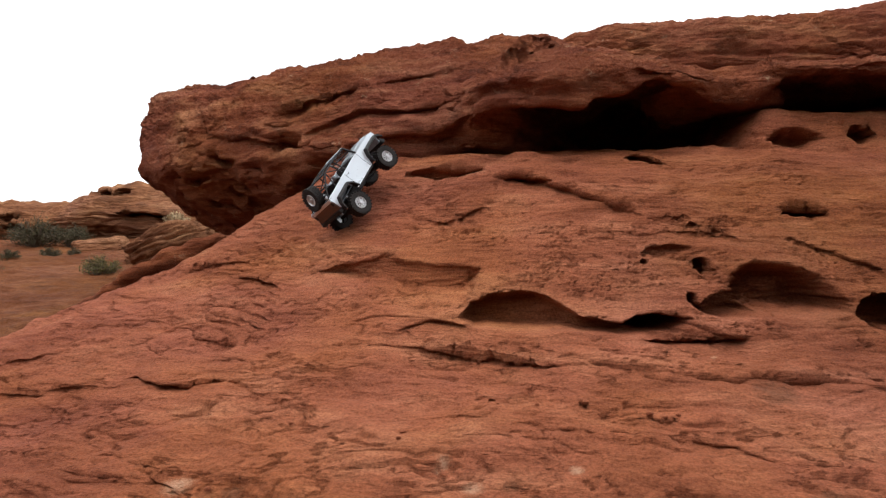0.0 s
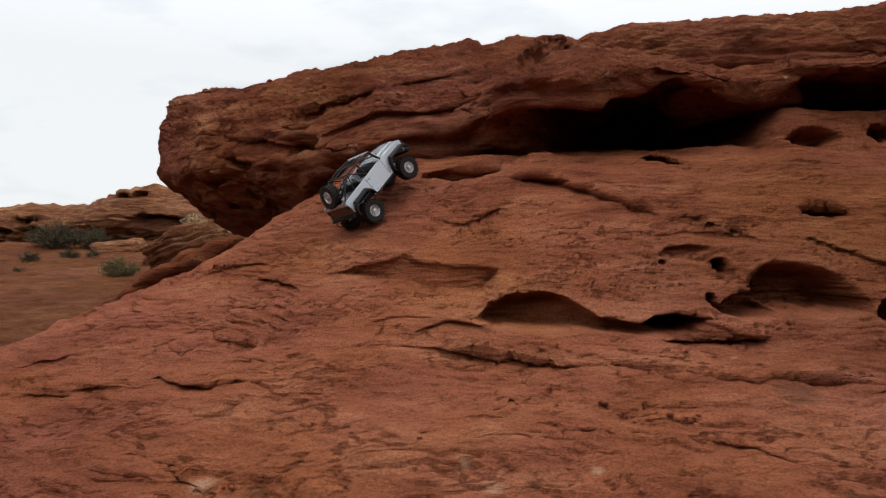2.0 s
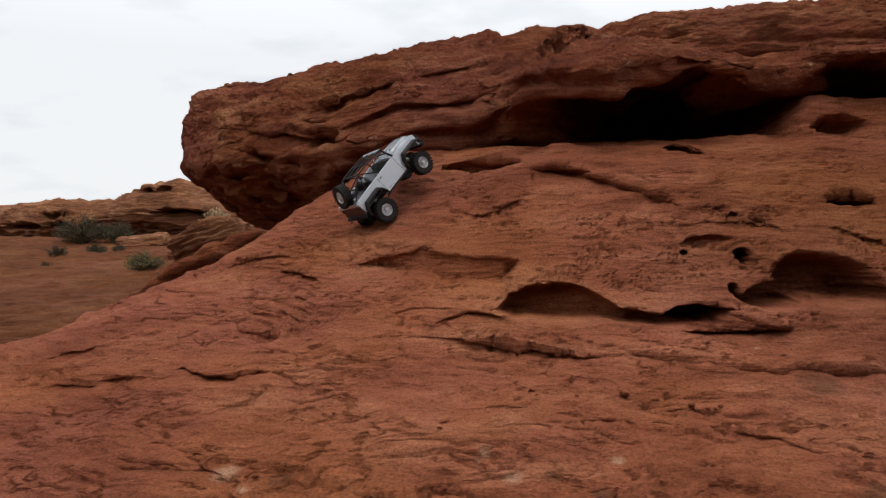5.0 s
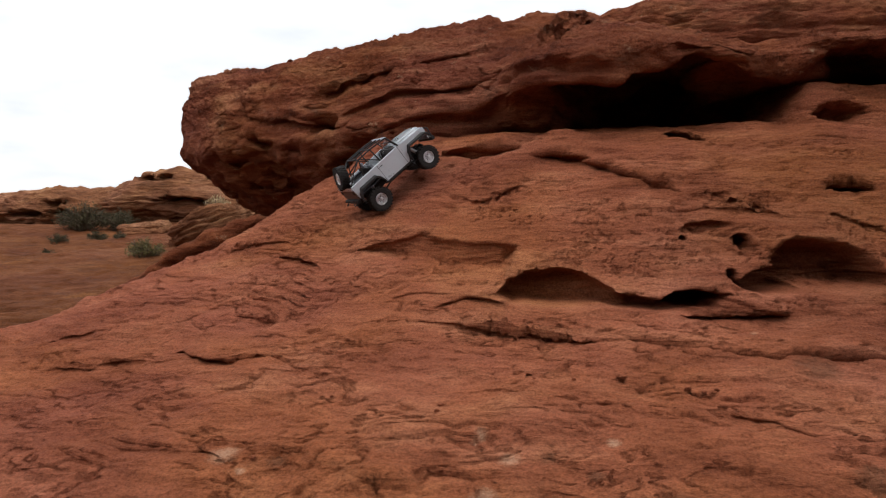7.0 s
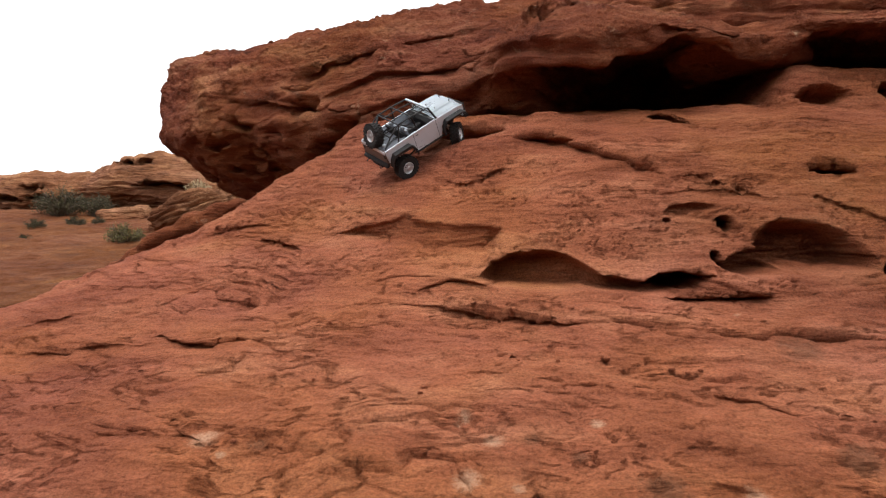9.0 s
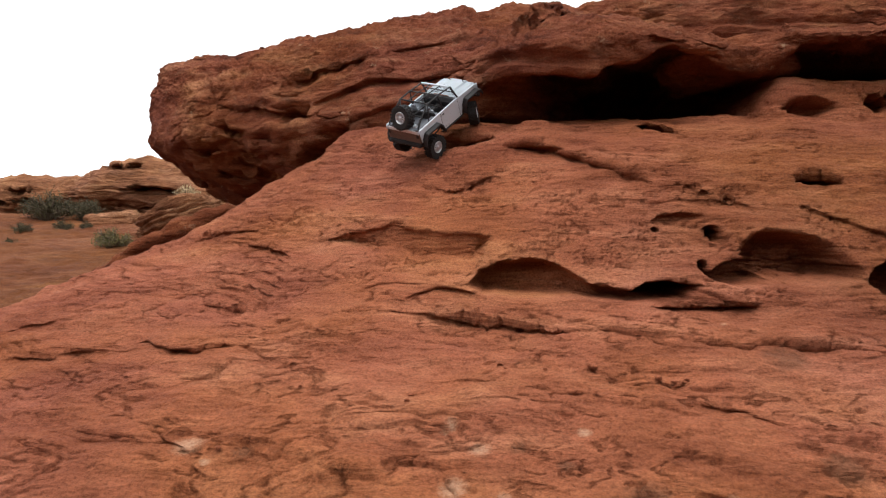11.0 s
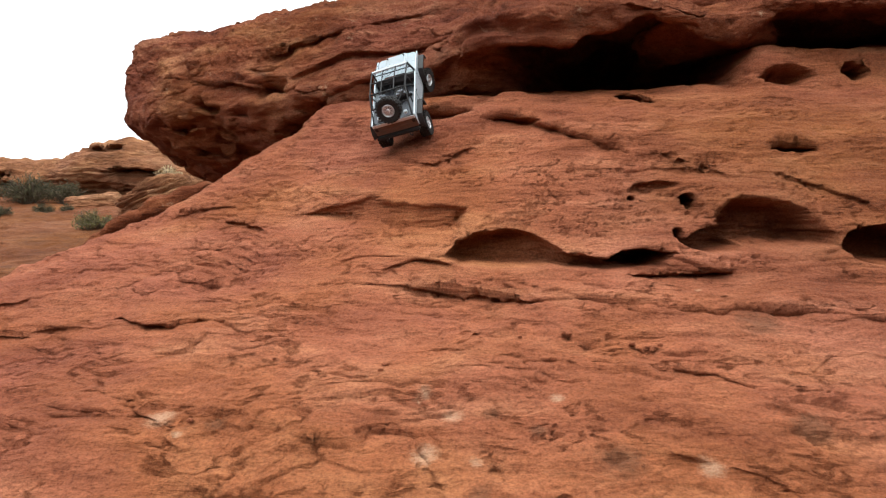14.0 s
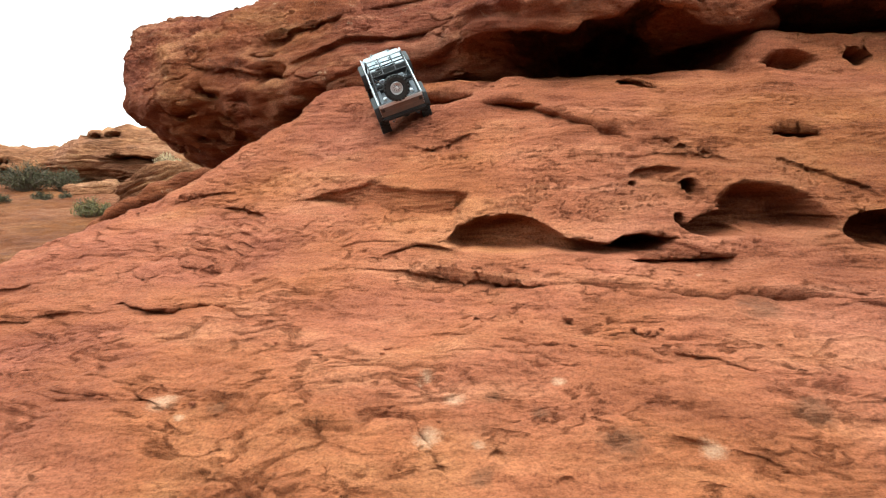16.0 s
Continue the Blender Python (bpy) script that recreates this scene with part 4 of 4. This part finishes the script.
def build_rim():
    """A rolled sandstone rim that runs along the edge of the slab."""
    way = np.array([(-2.5, 4.3, 0.92), (-2.2, 4.32, 1.09), (-1.98, 4.34, 1.2), (-1.79, 4.36, 1.33), (-1.63, 4.38, 1.43), (-1.49, 4.42, 1.5), (-1.3, 4.6, 1.56)])
    t = np.linspace(0, 6, 260)
    line = soften(np.stack([np.interp(t, range(7), way[:, c]) for c in range(3)], axis=1), 14, 0)
    a = np.linspace(0, math.tau, 60)
    rad = 0.1 * np.sin(np.linspace(0.15, math.pi - 0.15, 260)) ** 0.5
    p = np.zeros((60, 260, 3))
    p[..., 0] = line[None, :, 0] + 0.75 * rad[None, :] * np.cos(a)[:, None]
    p[..., 1] = line[None, :, 1] + 1.6 * rad[None, :] * np.cos(a)[:, None] * 0.9
    p[..., 2] = line[None, :, 2] + rad[None, :] * np.sin(a)[:, None]
    nn = normals(p)
    x, y, z = p[..., 0], p[..., 1], p[..., 2]
    p -= nn * (0.035 * fbm(x * 5, y * 5, z * 8, 4, 33))[..., None]
    return tagged(sheet("sandstone_rim", p, CAP), "rolled dark sandstone rim along the slab edge", "rock", kind="structure")


build_rim()


def slab_at(x, y):
    q = SLAB[0]
    near = np.hypot(q[..., 0] - x, q[..., 1] - y) < 0.012
    return float(q[..., 2][near].max())


for i, (px, py, size) in enumerate([(0.409, 2.000, 0.022), (-0.087, 1.932, 0.014), (-0.437, 2.374, 0.012), (0.568, 1.927, 0.018), (0.605, 1.911, 0.014), (0.643, 1.928, 0.016), (0.278, 2.018, 0.014), (0.171, 2.068, 0.010), (-0.095, 1.853, 0.014), (0.401, 2.008, 0.018), (-0.411, 2.017, 0.012), (-0.090, 1.926, 0.014), (0.406, 2.004, 0.018), (-0.543, 1.722, 0.016)]):
    boulder("pebble", "small loose red stone lying on the slab", (px, py, slab_at(px, py) + size * 0.18), (size, size * 0.8, size * 0.55), ROCK, 200 + i * 3, res=14, turn=i * 47)["group"] = "loose stones"


# ---- model truck ----
def make_wheel(name, parent, at, side):
    """Tyre with lugs on a spoked rim, turning about its own x axis; side +1 shows the rim to the right."""
    hub = new(name)
    hub.parent = parent
    hub.matrix_basis = at
    R, W = 0.0565, 0.02
    bm = turned([(0.025, -W * 0.8), (0.031, -W), (0.048, -W * 1.08), (R - 0.004, -W * 0.9), (R - 0.003, 0), (R - 0.004, W * 0.9), (0.048, W * 1.08), (0.031, W), (0.025, W * 0.8)], 36)
    for k in range(22):
        for row in (-1, 0, 1):
            turn = Matrix.Rotation((k + 0.5 * (row == 0)) * math.tau / 22, 4, "X")
            wide = 0.0075 if row else 0.0065
            m = turn @ Matrix.Translation((row * W * 0.72, 0, R - 0.0035)) @ Matrix.Rotation(radians(14 * row), 4, "Z") @ Matrix.Diagonal((wide * 2, 0.0095, 0.0085, 1))
            bmesh.ops.create_cube(bm, size=1, matrix=m)
    part("tyre", bm, RUBBER, hub, "black lugged rubber tyre", soft=False)
    s = side
    bm = turned([(0.026, -W * 0.85 * s), (0.0285, W * 0.9 * s), (0.0265, W * 1.0 * s), (0.0245, W * 0.9 * s), (0.023, W * 0.45 * s), (0.0, W * 0.4 * s)], 32)
    for k in range(8):
        turn = Matrix.Rotation(k * math.tau / 8, 4, "X")
        bmesh.ops.create_cube(bm, size=1, matrix=turn @ Matrix.Translation((W * 0.68 * s, 0, 0.0155)) @ Matrix.Rotation(radians(10 * s), 4, "Y") @ Matrix.Diagonal((0.004, 0.0048, 0.0175, 1)))
        bmesh.ops.create_uvsphere(bm, u_segments=6, v_segments=4, radius=0.0016, matrix=turn @ Matrix.Translation((W * 1.0 * s, 0.0, 0.0262)))
    part("rim", bm, CHROME, hub, "bright silver spoked rim")
    bm = turned([(0.0075, W * 0.5 * s), (0.0075, W * 0.95 * s), (0.005, W * 1.08 * s), (0.0, W * 1.1 * s)], 16)
    part("hub_cap", bm, CHROME, hub)
    bm = turned([(0.0228, W * 0.42 * s), (0.0, W * 0.42 * s + 0.0004 * s)], 24)
    part("brake_disc", bm, BLACK, hub)
    return hub


def flare(y0, parent, side, front):
    """Wide black arch over a wheel."""
    pts = [(-0.072, 0.108), (-0.066, 0.135), (-0.046, 0.16), (0.046, 0.162), (0.064, 0.142), (0.074, 0.112)]
    if front:
        pts = [(-0.07, 0.105), (-0.066, 0.14), (-0.045, 0.168), (0.05, 0.168), (0.066, 0.158), (0.076, 0.138)]
    bm = bmesh.new()
    rows = []
    for i, (y, z) in enumerate(pts):
        low = 0.012
        rows.append([bm.verts.new(Vector((x * side, y0 + y * sc, z - dz))) for x, sc, dz in
                     ((0.097, 1.0, -0.002), (0.118, 1.03, 0.0), (0.125, 1.03, 0.004), (0.125, 0.98, low), (0.121, 0.95, low), (0.118, 0.96, 0.006), (0.097, 0.95, 0.005))])
    for a, b in zip(rows, rows[1:]):
        for k in range(7):
            bm.faces.new((a[k], a[(k + 1) % 7], b[(k + 1) % 7], b[k]))
    bm.faces.new(rows[0])
    bm.faces.new(rows[-1][::-1])
    part("fender_flare", bm, BLACK, parent, "matt black plastic fender flare")


def make_truck():
    truck = tagged(new("model_truck"), "silver open-top model rock crawler truck climbing the red slab", "model truck", kind="thing")
    side_line = [(-0.234, 0.184), (-0.228, 0.124), (-0.222, 0.12), (-0.216, 0.135), (-0.198, 0.153), (-0.112, 0.153), (-0.092, 0.13), (-0.08, 0.1),
                 (0.074, 0.1), (0.088, 0.13), (0.1, 0.158), (0.208, 0.158), (0.216, 0.145), (0.225, 0.145), (0.226, 0.185), (0.2, 0.19), (0.072, 0.193), (0.06, 0.19)]
    for s in (-1, 1):
        side = part("side_panel", plate(side_line, 0.097 * s, 0.1015 * s), PAINT, truck, "silver painted body side with a dusty sill", soft=False)
        part("belt_rail", tube([(0.1 * s, -0.232, 0.186), (0.1 * s, -0.1, 0.189), (0.099 * s, 0.06, 0.193)], 0.0035), PAINT, side)
        part("door_line", block(0.1012 * s, 0.1022 * s, -0.072, -0.0705, 0.104, 0.186, 0), BLACK, side)
        part("door_line", block(0.1012 * s, 0.1022 * s, 0.062, 0.0635, 0.104, 0.19, 0), BLACK, side)
        part("door_handle", block(0.101 * s, 0.1045 * s, -0.06, -0.046, 0.172, 0.176, 0.001), BLACK, side, "small black door handle")
        part("bolt", block(0.101 * s, 0.105 * s, 0.05, 0.054, 0.122, 0.126, 0.001), CHROME, side)
        part("rock_slider", tube([(0.096 * s, -0.085, 0.097), (0.1 * s, -0.07, 0.094), (0.1 * s, 0.068, 0.094), (0.096 * s, 0.08, 0.097)], 0.0045), BLACK, truck, "black sill bar")
        flare(-0.155, truck, s, False)
        flare(0.155, truck, s, True)
        part("bed_wall", block(0.07 * s, 0.097 * s, -0.228, -0.085, 0.176, 0.186, 0.002), CABIN, truck, "grey bed edge")
        part("headlight", turned([(0.0, 0.006), (0.012, 0.004), (0.013, 0.0)], 16), GLASS, truck, "round clear headlight").matrix_basis = pose(0.058 * s, 0.228, 0.165, 0, 0, 90)
    # hood with raised middle, cowl and grille
    bm = bmesh.new()
    rows = []
    for y, z, w in ((0.066, 0.193, 0.099), (0.072, 0.196, 0.099), (0.15, 0.196, 0.097), (0.205, 0.193, 0.094), (0.222, 0.188, 0.092), (0.228, 0.178, 0.091)):
        rows.append([bm.verts.new((x, y, zz)) for x, zz in ((-w, z - 0.007), (-w + 0.008, z), (-0.052, z), (-0.046, z + 0.006), (0.046, z + 0.006), (0.052, z), (w - 0.008, z), (w, z - 0.007))])
    for a, b in zip(rows, rows[1:]):
        for k in range(7):
            bm.faces.new((a[k], a[k + 1], b[k + 1], b[k]))
    bmesh.ops.solidify(bm, geom=bm.faces[:], thickness=0.003)
    hood = part("hood", bm, PAINT, truck, "pale silver hood with a raised middle")
    for x, y in ((-0.035, 0.115), (0.03, 0.118), (-0.04, 0.2), (0.04, 0.2)):
        part("hood_pin", tube([(x, y, 0.197), (x, y, 0.209)], 0.0026), BLACK, hood, "black hood pin")
        part("pin_clip", tube([(x - 0.006, y + 0.004, 0.206), (x + 0.006, y - 0.003, 0.206)], 0.0012, 6), CHROME, hood)
    grille = part("grille", block(-0.09, 0.09, 0.222, 0.228, 0.118, 0.18, 0.003), PAINT, truck, "silver grille panel")
    for i in range(7):
        part("slot", block(-0.037 + i * 0.0115, -0.031 + i * 0.0115, 0.2275, 0.2295, 0.135, 0.175, 0.0008), BLACK, grille)
    part("front_bumper", block(-0.085, 0.085, 0.236, 0.256, 0.098, 0.118, 0.004), BLACK, truck, "black front bumper")
    part("bull_bar", tube([(-0.07, 0.25, 0.115), (-0.062, 0.258, 0.16), (0.062, 0.258, 0.16), (0.07, 0.25, 0.115)], 0.0035), BLACK, truck)
    # rear
    tail = part("tailgate", block(-0.1005, 0.1005, -0.236, -0.229, 0.121, 0.186, 0.003), DUSTY, truck, "tailgate covered in red-brown dust")
    part("tailgate_rib", block(-0.085, 0.085, -0.238, -0.2355, 0.146, 0.15, 0.001), DUSTY, tail)
    part("tailgate_cap", block(-0.1, 0.1, -0.2385, -0.2355, 0.171, 0.187, 0.001), PAINT, tail, "silver upper edge of the tailgate")
    for x in (-0.088, 0.088):
        part("tail_lamp", block(x - 0.007, x + 0.007, -0.2395, -0.236, 0.15, 0.166, 0.001), BLACK, tail, "dark tail lamp")
    part("rear_bumper", block(-0.1, 0.1, -0.25, -0.228, 0.104, 0.121, 0.004), BLACK, truck, "black rear bumper")
    part("tow_hook", tube([(0.05, -0.25, 0.11), (0.053, -0.262, 0.106), (0.06, -0.262, 0.1), (0.063, -0.25, 0.104)], 0.0022), BLACK, truck)
    part("tow_hook", tube([(-0.05, -0.25, 0.11), (-0.053, -0.262, 0.106), (-0.06, -0.262, 0.1), (-0.063, -0.25, 0.104)], 0.0022), BLACK, truck)
    # tub and cabin
    part("tub_floor", block(-0.096, 0.096, -0.23, 0.07, 0.126, 0.13, 0.001), CABIN, truck, "grey cabin floor")
    bed = part("bed_liner", block(-0.072, 0.072, -0.222, -0.1, 0.13, 0.168, 0.006), CABIN, truck, "grey-blue moulded bed liner")
    for x in (-0.05, -0.02, 0.02, 0.05):
        part("bed_rib", block(x - 0.004, x + 0.004, -0.215, -0.105, 0.167, 0.171, 0.0015), CABIN, bed)
    for x in (-0.045, 0.045):
        seat = part("seat", block(x - 0.028, x + 0.028, -0.07, -0.012, 0.13, 0.15, 0.006), SEAT, truck, "grey moulded seat")
        part("seat_back", plate([(-0.086, 0.14), (-0.068, 0.14), (-0.078, 0.205), (-0.088, 0.205)], x - 0.027, x + 0.027), SEAT, seat)
        part("headrest", block(x - 0.014, x + 0.014, -0.09, -0.079, 0.206, 0.221, 0.003), SEAT, seat)
    part("seat_frame", block(-0.09, 0.09, -0.1, -0.092, 0.13, 0.2, 0.003), BLACK, truck, "black frame behind the seats")
    part("console", block(-0.014, 0.014, -0.07, 0.04, 0.13, 0.162, 0.004), BLACK, truck, "black middle console")
    dash = part("dashboard", plate([(0.04, 0.15), (0.066, 0.15), (0.068, 0.193), (0.05, 0.195), (0.038, 0.178)], -0.094, 0.094), BLACK, truck, "black dashboard")
    for x in (-0.05, -0.034):
        part("gauge", turned([(0.0, 0.001), (0.0065, 0.001), (0.007, 0.0)], 14), GLASS, dash).matrix_basis = pose(x, 0.041, 0.183, 0, 0, -90)
    wheel = bmesh.new()
    ring = [(-0.045 + 0.018 * math.cos(a * math.tau / 16), 0.022 + 0.006 * math.sin(a * math.tau / 16), 0.185 + 0.017 * math.sin(a * math.tau / 16)) for a in range(17)]
    part("steering_wheel", tube(ring, 0.0022, 6, wheel), BLACK, truck)
    part("wiring", tube([(0.03, -0.03, 0.16), (0.05, -0.09, 0.178), (0.02, -0.13, 0.176), (0.055, -0.19, 0.175)], 0.002, 6), BLACK, truck, "black wiring")
    # windscreen frame and cage
    part("windscreen_top", tube([(-0.086, 0.047, 0.257), (0.086, 0.05, 0.257)], 0.0055), PAINT, truck, "silver windscreen header bar")
    glass = part("windscreen", plate([(0.0695, 0.195), (0.0715, 0.195), (0.0505, 0.254), (0.0485, 0.254)], -0.083, 0.083), GLASS, truck, "clear windscreen", soft=False)
    glass.visible_shadow = False
    part("wiper", tube([(-0.05, 0.076, 0.196), (-0.01, 0.07, 0.215)], 0.0013, 6), BLACK, truck)
    for s in (-1, 1):
        part("windscreen_pillar", tube([(0.095 * s, 0.074, 0.192), (0.086 * s, 0.049, 0.258)], 0.005), BLACK, truck)
        part("cage_side", tube([(0.086 * s, 0.048, 0.258), (0.084 * s, -0.04, 0.264), (0.084 * s, -0.12, 0.262), (0.087 * s, -0.178, 0.228), (0.09 * s, -0.225, 0.188)], 0.0036), BLACK, truck, "black roll cage bar")
        part("cage_hoop", tube([(0.096 * s, -0.04, 0.188), (0.09 * s, -0.042, 0.23), (0.084 * s, -0.045, 0.264)], 0.0036), BLACK, truck)
        part("cage_brace", tube([(0.096 * s, -0.03, 0.19), (0.085 * s, -0.115, 0.262)], 0.0028), BLACK, truck)
        part("cage_brace", tube([(0.094 * s, -0.15, 0.188), (0.085 * s, -0.118, 0.262)], 0.0028), BLACK, truck)
        part("roof_bar", tube([(0.03 * s, 0.048, 0.258), (0.03 * s, -0.045, 0.266), (0.03 * s, -0.12, 0.264)], 0.0028), BLACK, truck)
        part("rear_brace", tube([(0.085 * s, -0.12, 0.262), (0.03 * s, -0.19, 0.225), (0.02 * s, -0.2, 0.19)], 0.0028), BLACK, truck)
        part("side_light", block(0.062 * s - 0.008, 0.062 * s + 0.008, -0.216, -0.2, 0.187, 0.2, 0.002), PAINT, truck, "pale lamp block beside the spare wheel")
    for y, z in ((-0.045, 0.265), (-0.12, 0.263), (-0.178, 0.228)):
        part("cage_crossbar", tube([(-0.085, y, z), (0.085, y, z)], 0.0034), BLACK, truck)
    part("dash_bar", tube([(-0.09, 0.062, 0.225), (0.09, 0.062, 0.225)], 0.0028), BLACK, truck)
    part("antenna", tube([(-0.05, 0.06, 0.195), (-0.062, 0.085, 0.24), (-0.07, 0.12, 0.275)], 0.0009, 5), BLACK, truck, "thin black aerial")
    spare = make_wheel("spare_wheel", truck, pose(0, -0.213, 0.232, 0, -22, -90), 1)
    spare["label"] = "spare wheel leaning on the rear cage"
    # chassis
    part("chassis", block(-0.04, 0.04, -0.19, 0.2, 0.085, 0.115, 0.006), BLACK, truck, "black chassis rails")
    part("skid_plate", plate([(-0.06, 0.085), (-0.035, 0.068), (0.035, 0.068), (0.06, 0.085)], -0.03, 0.03), BLACK, truck)
    for y in (-0.155, 0.155):
        axle = part("axle", tube([(-0.08, y, 0.0585), (0.08, y, 0.0585)], 0.0085, 12), BLACK, truck, "black axle housing")
        part("differential", turned([(0.0, -0.02), (0.014, -0.016), (0.019, 0), (0.014, 0.016), (0.0, 0.02)], 16), BLACK, axle).matrix_basis = pose(0.012, y, 0.0585)
        for s in (-1, 1):
            part("shock", tube([(0.06 * s, y, 0.07), (0.055 * s, y * 0.82, 0.135)], 0.0075, 10), CHROME, truck, "silver shock absorber")
            part("link", tube([(0.045 * s, y * 0.95, 0.05), (0.035 * s, y * 0.2, 0.075)], 0.0035), BLACK, truck)
    wheels = []
    for y in (-0.155, 0.155):
        for s in (-1, 1):
            wheels.append((make_wheel("wheel", truck, pose(0.1 * s, y, 0.0585), s), s, y))
    return truck, wheels


truck, wheels = make_truck()


# ---- what moves ----
TRUCK = [
    (0, pose(-0.354, 3.474, 1.757, 53.6, -19.1, -54.5)),
    (0.5, pose(-0.349, 3.484, 1.762, 55.5, -19.3, -56.5)),
    (1, pose(-0.349, 3.491, 1.777, 59.5, -20.2, -59.7)),
    (1.5, pose(-0.380, 3.497, 1.747, 52.2, -15.4, -53.5)),
    (2, pose(-0.378, 3.537, 1.742, 46.4, -6.5, -49.4)),
    (2.5, pose(-0.347, 3.486, 1.778, 56.9, -18.5, -59.5)),
    (3, pose(-0.359, 3.495, 1.763, 57.1, -16.6, -61.6)),
    (3.5, pose(-0.362, 3.496, 1.771, 59.0, -17.6, -61.2)),
    (4, pose(-0.363, 3.506, 1.767, 57.4, -15.4, -60.9)),
    (6.5, pose(-0.452, 3.486, 1.659, 40.3, 13.7, -51.1)),
    (7, pose(-0.383, 3.477, 1.698, 41.4, 3.4, -61.3)),
    (7.5, pose(-0.259, 3.463, 1.750, 32.3, 29.3, -54.4)),
    (8, pose(-0.271, 3.470, 1.741, 34.6, 26.1, -55.2)),
    (8.5, pose(-0.230, 3.467, 1.757, 32.6, 21.5, -55.9)),
    (9, pose(-0.208, 3.508, 1.776, 34.9, 20.9, -47.4)),
    (11.3, pose(-0.067, 3.576, 1.914, 38.8, 10.4, -32.2)),
    (11.5, pose(-0.076, 3.571, 1.878, 38.2, 7.3, -29.9)),
    (12, pose(-0.039, 3.606, 1.908, 36.7, 6.6, -25.7)),
    (12.5, pose(-0.016, 3.571, 1.906, 34.6, 5.4, -18.0)),
    (13, pose(-0.016, 3.544, 1.907, 35.7, 4.7, -15.8)),
    (13.5, pose(-0.055, 3.514, 1.864, 38.2, -4.3, -19.0)),
    (13.8, pose(-0.101, 3.485, 1.840, 44.4, -12.7, -17.2)),
    (14, pose(-0.109, 3.475, 1.862, 49.6, -13.0, -14.3)),
    (14.2, pose(-0.093, 3.470, 1.850, 39.1, -11.5, -14.6)),
    (14.5, pose(-0.102, 3.524, 1.868, 41.4, -11.8, -14.3)),
    (14.8, pose(-0.088, 3.587, 1.907, 37.1, -0.7, -7.3)),
    (15, pose(-0.083, 3.605, 1.914, 39.1, 4.2, -9.7)),
    (15.5, pose(-0.143, 3.598, 1.927, 53.6, -7.0, 2.3)),
    (16, pose(-0.165, 3.548, 1.842, 38.1, -19.9, 4.5)),
]
STEER = [(0, 0), (4, 0), (6.5, 14), (7, 5), (7.5, 14), (8, 32), (9, 42), (11.5, 34), (12, -4), (12.5, -18), (13.5, -24), (14, -14), (15, -24), (15.5, 0), (16, 0)]
ROLL = [(0, 0), (0.5, -25), (1, 20), (2, 70), (3, 25), (4, 0), (5, 60), (6.5, 130), (8, 250), (9, 330), (10, 390), (11.5, 480), (12.5, 560), (13.5, 520), (14, 470), (15, 530), (15.6, 560), (16, 520)]


def motions():
    walk(truck, TRUCK)
    at = [i * 0.25 for i in range(65)]
    for hub, side, y in wheels:
        rows = []
        for t in at:
            turn = float(np.interp(t, *zip(*STEER))) if y > 0 else 0.0
            spin = -float(np.interp(t, *zip(*ROLL)))
            rows.append((t, pose(0.1 * side, y, 0.0585, 0, 0, turn) @ pose(0, 0, 0, spin, 0, 0)))
        walk(hub, rows)


motions()
